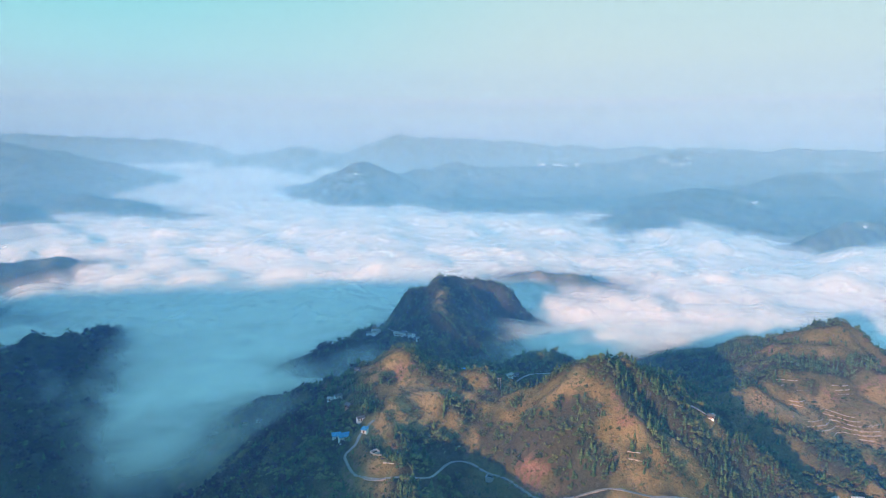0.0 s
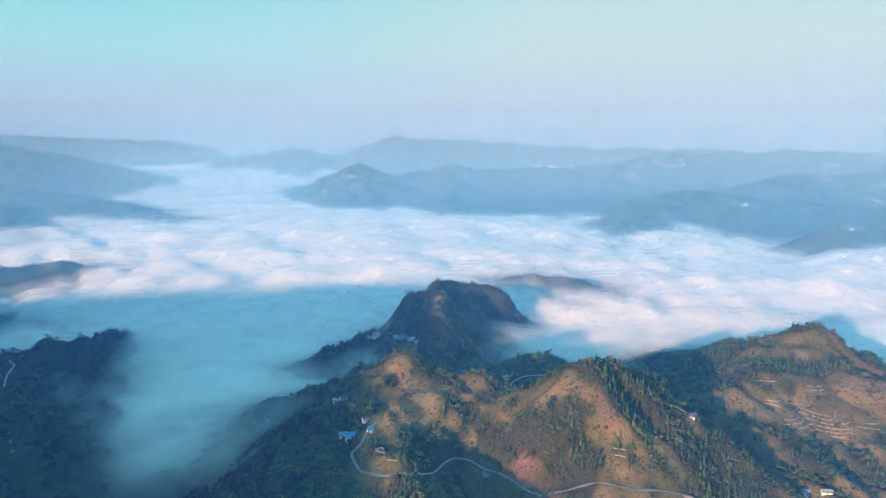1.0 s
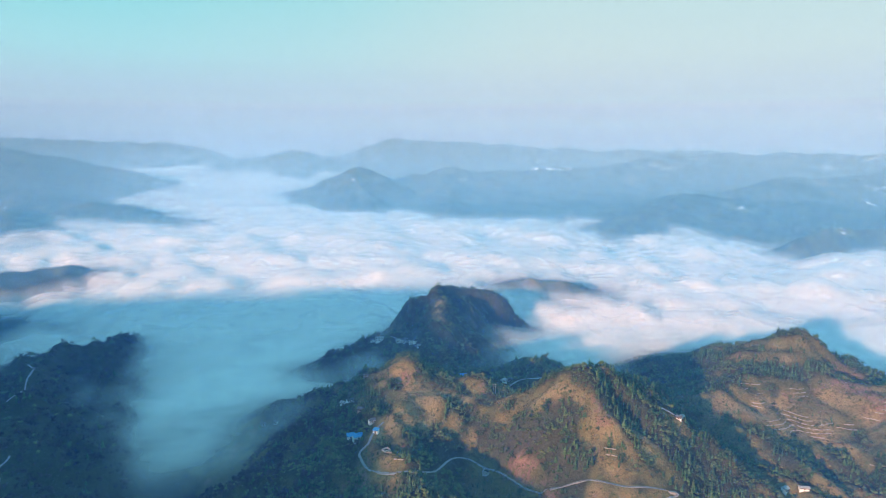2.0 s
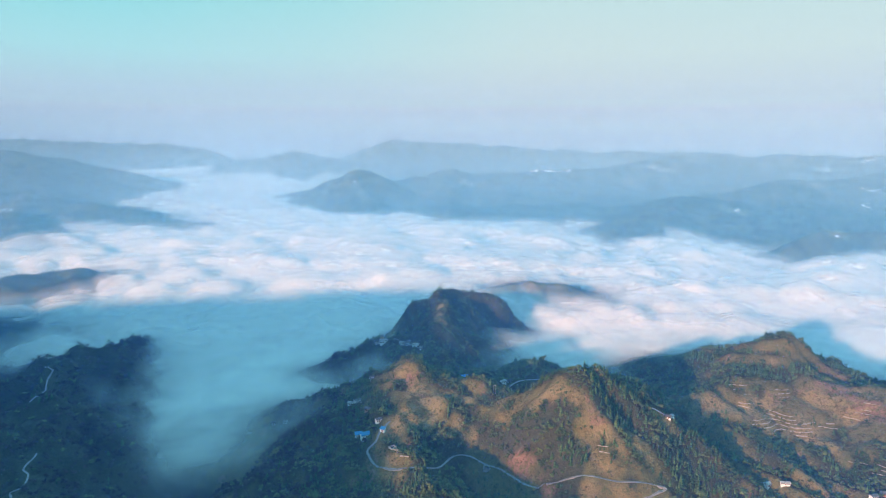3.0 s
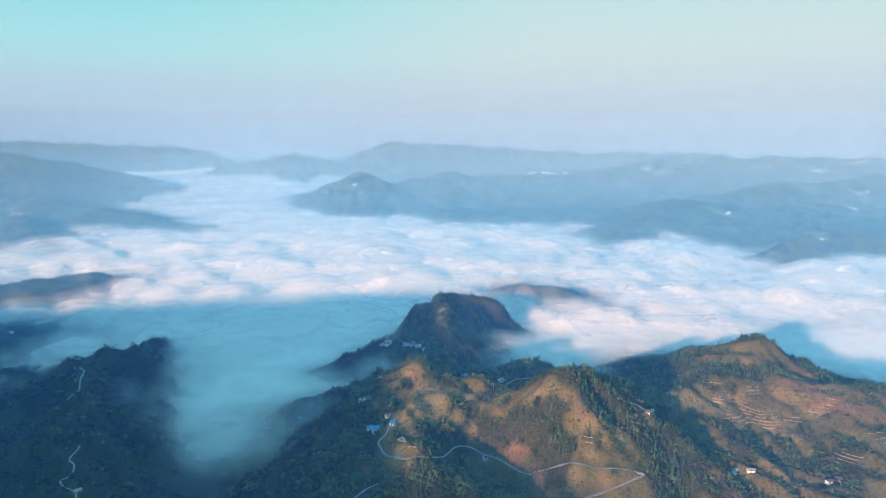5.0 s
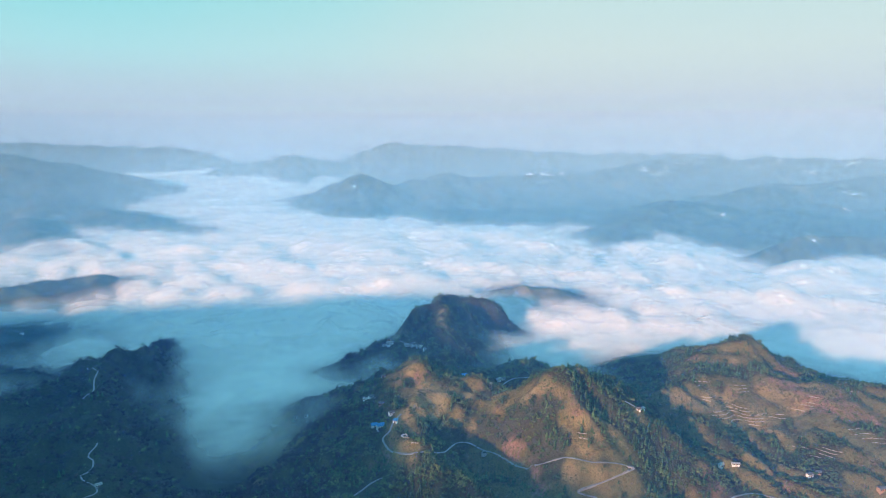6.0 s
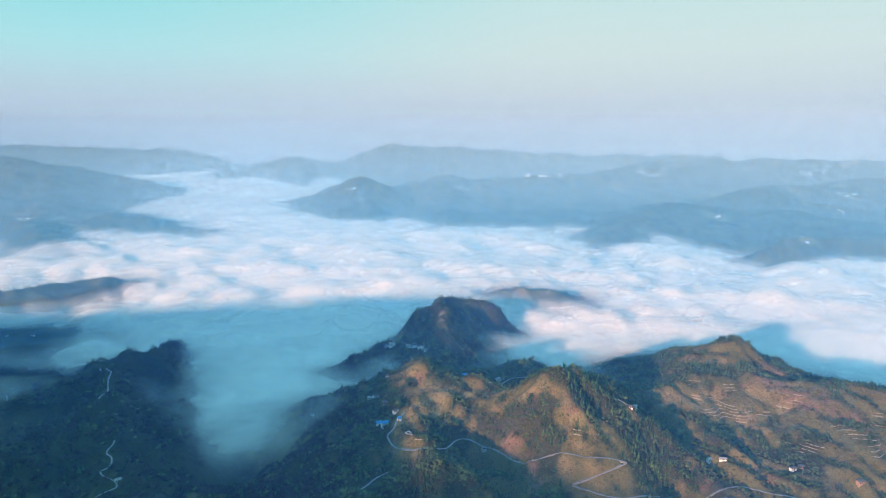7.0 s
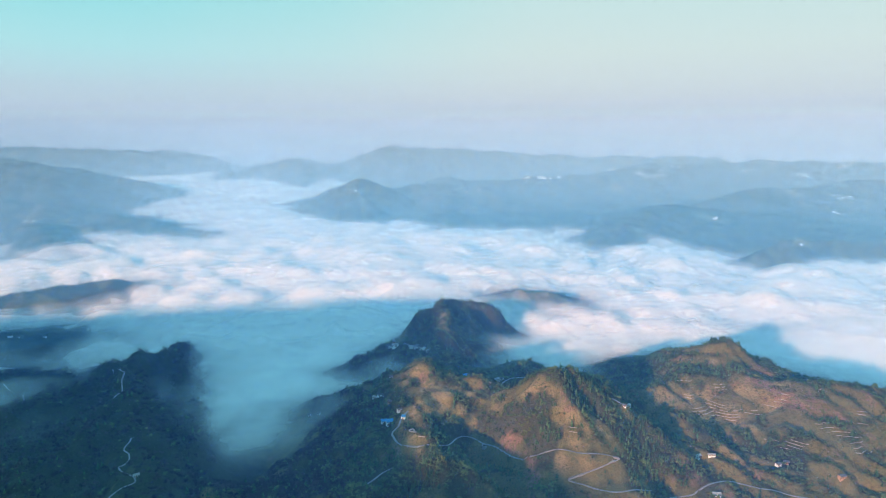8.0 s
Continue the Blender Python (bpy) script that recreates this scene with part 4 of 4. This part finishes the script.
def stem(verts, faces, height, radius, lean=(0, 0)):
    base = len(verts)
    for z, r in ((-1.5, radius), (height * 0.5, radius * 0.7), (height, radius * 0.2)):
        for k in range(4):
            a = k * 1.5708
            verts.append((lean[0] * z / height + r * math.cos(a), lean[1] * z / height + r * math.sin(a), z))
    for ring in range(2):
        for k in range(4):
            a, b = base + ring * 4 + k, base + ring * 4 + (k + 1) % 4
            faces.append((a, b, b + 4)), faces.append((a, b + 4, a + 4))


def conifer(rng, height, tiers=6, n=7):
    """Trunk and tiers of drooping branches; returns two lists of triangles."""
    tv, tf, cv, cf = [], [], [], []
    stem(tv, tf, height * 0.9, 0.16)
    for k in range(tiers):
        s = k / (tiers - 1)
        z, r = height * (0.16 + 0.78 * s), height * (0.20 * (1 - s) ** 0.8 + 0.035)
        base, turn = len(cv), rng.uniform(0, 6.28)
        cv.append((rng.uniform(-0.1, 0.1), rng.uniform(-0.1, 0.1), z + height * 0.17))
        for q in range(n):
            a = turn + q * 6.283 / n
            rr = r * rng.uniform(0.65, 1.3)
            cv.append((rr * math.cos(a), rr * math.sin(a), z - height * 0.05 * rng.uniform(0.2, 1.6)))
        cv.append((0, 0, z + height * 0.02))
        for q in range(n):
            a, b = base + 1 + q, base + 1 + (q + 1) % n
            cf.append((base, a, b)), cf.append((base + n + 1, b, a))
    return tv, tf, cv, cf


def broadleaf(rng, height, spread, lumps=8):
    tv, tf, cv, cf = [], [], [], []
    stem(tv, tf, height * 0.7, 0.18, (rng.uniform(-0.4, 0.4), rng.uniform(-0.4, 0.4)))
    for k in range(lumps):
        a, r = rng.uniform(0, 6.28), spread * math.sqrt(rng.random()) * 0.8
        z = height * rng.uniform(0.38, 0.92) * (1 - 0.25 * r / spread)
        lump(rng, cv, cf, (r * math.cos(a), r * math.sin(a), z), spread * rng.uniform(0.32, 0.55), 0.75)
    return tv, tf, cv, cf


def bush(rng, height):
    cv, cf = [], []
    for k in range(3):
        lump(rng, cv, cf, (rng.uniform(-0.6, 0.6) * height, rng.uniform(-0.6, 0.6) * height, height * rng.uniform(0.2, 0.5)), height * rng.uniform(0.4, 0.6), 0.8)
    return [], [], cv, cf


def wood_tree(rng, height, pointed):
    """A tree of the far woods: a thin stem under open tiers of branches, or under a heap of leafy caps."""
    tv, tf, cv, cf = [], [], [], []
    for z, r in ((-1.5, 0.16), (height * 0.8, 0.05)):
        tv += [(r * math.cos(a), r * math.sin(a), z) for a in (0, 2.1, 4.2)]
    for k in range(3):
        a, b = k, (k + 1) % 3
        tf += [(a, b, b + 3), (a, b + 3, a + 3)]
    caps = 4 if pointed else 6
    for k in range(caps):
        if pointed:
            s = k / (caps - 1)
            x, y, z, r, rise, sides = 0.0, 0.0, height * (0.14 + 0.66 * s), height * (0.23 * (1 - s) ** 0.8 + 0.05), height * 0.25, 6
        else:
            a, out = rng.uniform(0, 6.28), height * 0.36 * math.sqrt(rng.random())
            x, y, z, r, rise, sides = out * math.cos(a), out * math.sin(a), height * rng.uniform(0.36, 0.74) - out * 0.3, height * rng.uniform(0.17, 0.27), height * rng.uniform(0.14, 0.22), 5
        base, turn = len(cv), rng.uniform(0, 6.28)
        cv.append((x + rng.uniform(-0.15, 0.15), y + rng.uniform(-0.15, 0.15), z + rise))
        for q in range(sides):
            a, rr = turn + q * 6.283 / sides, r * rng.uniform(0.7, 1.25)
            cv.append((x + rr * math.cos(a), y + rr * math.sin(a), z - height * 0.05 * rng.uniform(0.0, 1.6)))
        cf += [(base, base + 1 + q, base + 1 + (q + 1) % sides) for q in range(sides)]
    return tv, tf, cv, cf


def triangles_mesh(name, verts, faces, mat):
    mesh = bpy.data.meshes.new(name)
    v, f = np.asarray(verts, np.float32), np.asarray(faces, np.int32)
    mesh.vertices.add(len(v)), mesh.vertices.foreach_set("co", v.ravel())
    mesh.loops.add(f.size), mesh.loops.foreach_set("vertex_index", f.ravel())
    mesh.polygons.add(len(f)), mesh.polygons.foreach_set("loop_start", np.arange(len(f)) * 3)
    mesh.update(calc_edges=True)
    mesh.materials.append(mat)
    return mesh


def scatter(name, spots, kinds, mats, rng):
    """All trees at spots (x, y, z, size) joined into one mesh for stems and one for crowns."""
    stack = [[[], [], 0], [[], [], 0]]
    kinds = [[(np.array(v, float).reshape(-1, 3), np.array(f, int).reshape(-1, 3)) for v, f in ((k[0], k[1]), (k[2], k[3]))] for k in kinds]
    for x, y, z, size in spots:
        pick, a = kinds[rng.randrange(len(kinds))], rng.uniform(0, 6.28)
        c, sn = math.cos(a) * size, math.sin(a) * size
        m = np.array(((c, sn, 0), (-sn, c, 0), (0, 0, size * rng.uniform(0.85, 1.2))))
        for slot, (v, f) in enumerate(pick):
            if len(v):
                stack[slot][0].append(v @ m + (x, y, z)), stack[slot][1].append(f + stack[slot][2])
                stack[slot][2] += len(v)
    for slot, mat in enumerate(mats):
        if stack[slot][0]:
            yield triangles_mesh(name, np.concatenate(stack[slot][0]), np.concatenate(stack[slot][1]), mat)


tree_rng = random.Random(11)
CONIFERS = [conifer(tree_rng, 7.0) for _ in range(5)]
BROADS = [broadleaf(tree_rng, 5.0, 2.4) for _ in range(6)]
WOOD_CONIFERS = [wood_tree(tree_rng, 5.4, True) for _ in range(8)]
WOOD_BROADS = [wood_tree(tree_rng, 4.4, False) for _ in range(10)]
BUSHES = [bush(tree_rng, 1.5) for _ in range(6)]


def sprinkle(x0, x1, y0, y1, gap, seed):
    """Points strewn at random, about gap metres apart, with thick and thin places."""
    r = np.random.RandomState(seed)
    n = int((x1 - x0) * (y1 - y0) / gap ** 2 * 1.15)
    x, y = r.uniform(x0, x1, n), r.uniform(y0, y1, n)
    kin = r.rand(n) < 0.3   # some stand close to another
    x[1:][kin[1:]], y[1:][kin[1:]] = (x[:-1] + r.normal(0, gap * 0.7, n - 1))[kin[1:]], (y[:-1] + r.normal(0, gap * 0.7, n - 1))[kin[1:]]
    return x, y, r


def off_roads(x, y, room):
    ok = np.ones(len(x), bool)
    for width, line in ROADS:
        for px, py, _ in line:
            ok &= (np.abs(x - px) > room) | (np.abs(y - py) > room)
    return ok


def tree_spots():
    spots = {"conifer": [], "broad": [], "bare": [], "bush": []}
    for x0, x1, y0, y1, gap, seed in ((-260, 560, 255, 700, 2.9, 1), (-260, 320, 700, 1010, 4.4, 2), (100, 320, 1080, 1170, 7, 3), (-760, -260, 250, 870, 6.0, 4), (-1100, -640, 860, 1320, 9, 5)):
        x, y, r = sprinkle(x0, x1, y0, y1, gap, seed)
        z = ground_at(x, y)
        w = wooded(x, y)
        ok = (z > -6) & off_roads(x, y, 4.0)
        for hx, hy, room in HOUSES:
            ok &= (np.abs(x - hx) > room) | (np.abs(y - hy) > room)
        pine = ease(fractal(x, y, 55, 91, 2) + 0.6 * np.exp(-((x - 150) ** 2 + (y - 425) ** 2) / 3600) + 0.35 * np.exp(-((x - 330) ** 2 + (y - 520) ** 2) / 4000), 0.0, 0.35)
        dice, kind, size = r.rand(len(x)), r.rand(len(x)), r.uniform(0.5, 1.2, len(x)) * (0.75 + 0.7 * r.rand(len(x)) ** 3)
        clump = ease(fractal(x, y, 16, 97, 3), 0.05, 0.30) * (1 - 0.75 * np.exp(-((x - 370) ** 2 + (y - 450) ** 2) / 90 ** 2))
        for k in np.where(ok & (dice < 0.02 + 0.50 * clump + w * 0.85))[0]:
            # towards the shaded west most trees take the brown, shade-darkened colour
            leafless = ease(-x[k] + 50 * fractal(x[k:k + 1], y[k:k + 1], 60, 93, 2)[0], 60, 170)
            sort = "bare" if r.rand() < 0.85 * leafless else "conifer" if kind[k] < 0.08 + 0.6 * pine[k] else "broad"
            spots[sort].append((x[k], y[k], z[k] - 0.2, size[k] * (0.85 + 0.4 * w[k]) * (0.86 if gap < 6 else 0.95)))
    x, y, r = sprinkle(-150, 540, 265, 620, 2.55, 9)
    z, w = ground_at(x, y), wooded(x, y)
    n = fractal(x, y, 26, 95, 3)
    keep = (z > 4) & (w < 0.5) & off_roads(x, y, 2.4) & (r.rand(len(x)) < 0.40 + 0.55 * ease(n, -0.1, 0.4))
    for hx, hy, room in HOUSES:
        keep &= (np.abs(x - hx) > room) | (np.abs(y - hy) > room)
    for k in np.where(keep)[0]:
        spots["bush"].append((x[k], y[k], z[k], r.uniform(0.35, 1.05)))
    return spots


def single_tree(name, kind, mats, label):
    top = new(name)
    part_names = ("trunk", "crown")
    for slot, pname in enumerate(part_names):
        ob = new(pname, triangles_mesh(pname, kind[slot * 2], kind[slot * 2 + 1], mats[slot]))
        ob.parent = top
    return tagged(top, label, "tree")


def plant():
    spots = tree_spots()
    rng = random.Random(23)
    for key, name, kinds, woods, mats, label, text in (
            ("conifer", "conifer_tree", CONIFERS, WOOD_CONIFERS, (BARK, NEEDLES), "slender dark green conifer on the hillside", "dark conifers covering the slopes"),
            ("broad", "broadleaf_tree", BROADS, WOOD_BROADS, (BARK, LEAVES), "low round-crowned evergreen tree on the slope", "dense evergreen woodland covering the slopes")):
        near = [p for p in spots[key] if -75 < p[0] < 60 and p[1] < 345]
        near = sorted(near, key=lambda p: p[1])[:140]
        chosen = set(near)
        models = [single_tree(name, k, mats, label) for k in kinds]
        for n, (x, y, z, size) in enumerate(near):
            m = Matrix.Translation((x, y, z)) @ Matrix.Rotation(rng.uniform(0, 6.28), 4, "Z")
            ob = models[n] if n < len(models) else copy_thing(models[rng.randrange(len(models))], m)
            ob.matrix_basis = m @ Matrix.Diagonal((size, size, size, 1))
            tagged(ob, group=name + "s on the near hump")
        rest = [p for p in spots[key] if p not in chosen]
        for mesh in scatter(name + "s", rest, woods, mats, rng):
            tagged(new("woodland", mesh), text, "woodland", kind="stuff")
    for mesh in scatter("bare_trees", spots["bare"], WOOD_BROADS, (BARK, SHADE_TWIGS), rng):
        tagged(new("shade_dark_woodland", mesh), "leafless winter woodland, coloured darker for shade on the valley slopes", "woodland", kind="stuff")
    for mesh in scatter("scrub", spots["bush"], BUSHES, (BARK, SCRUB), rng):
        tagged(new("scrub", mesh), "dry brown bushes dotted over the open slopes", "scrub", kind="stuff")


plant()
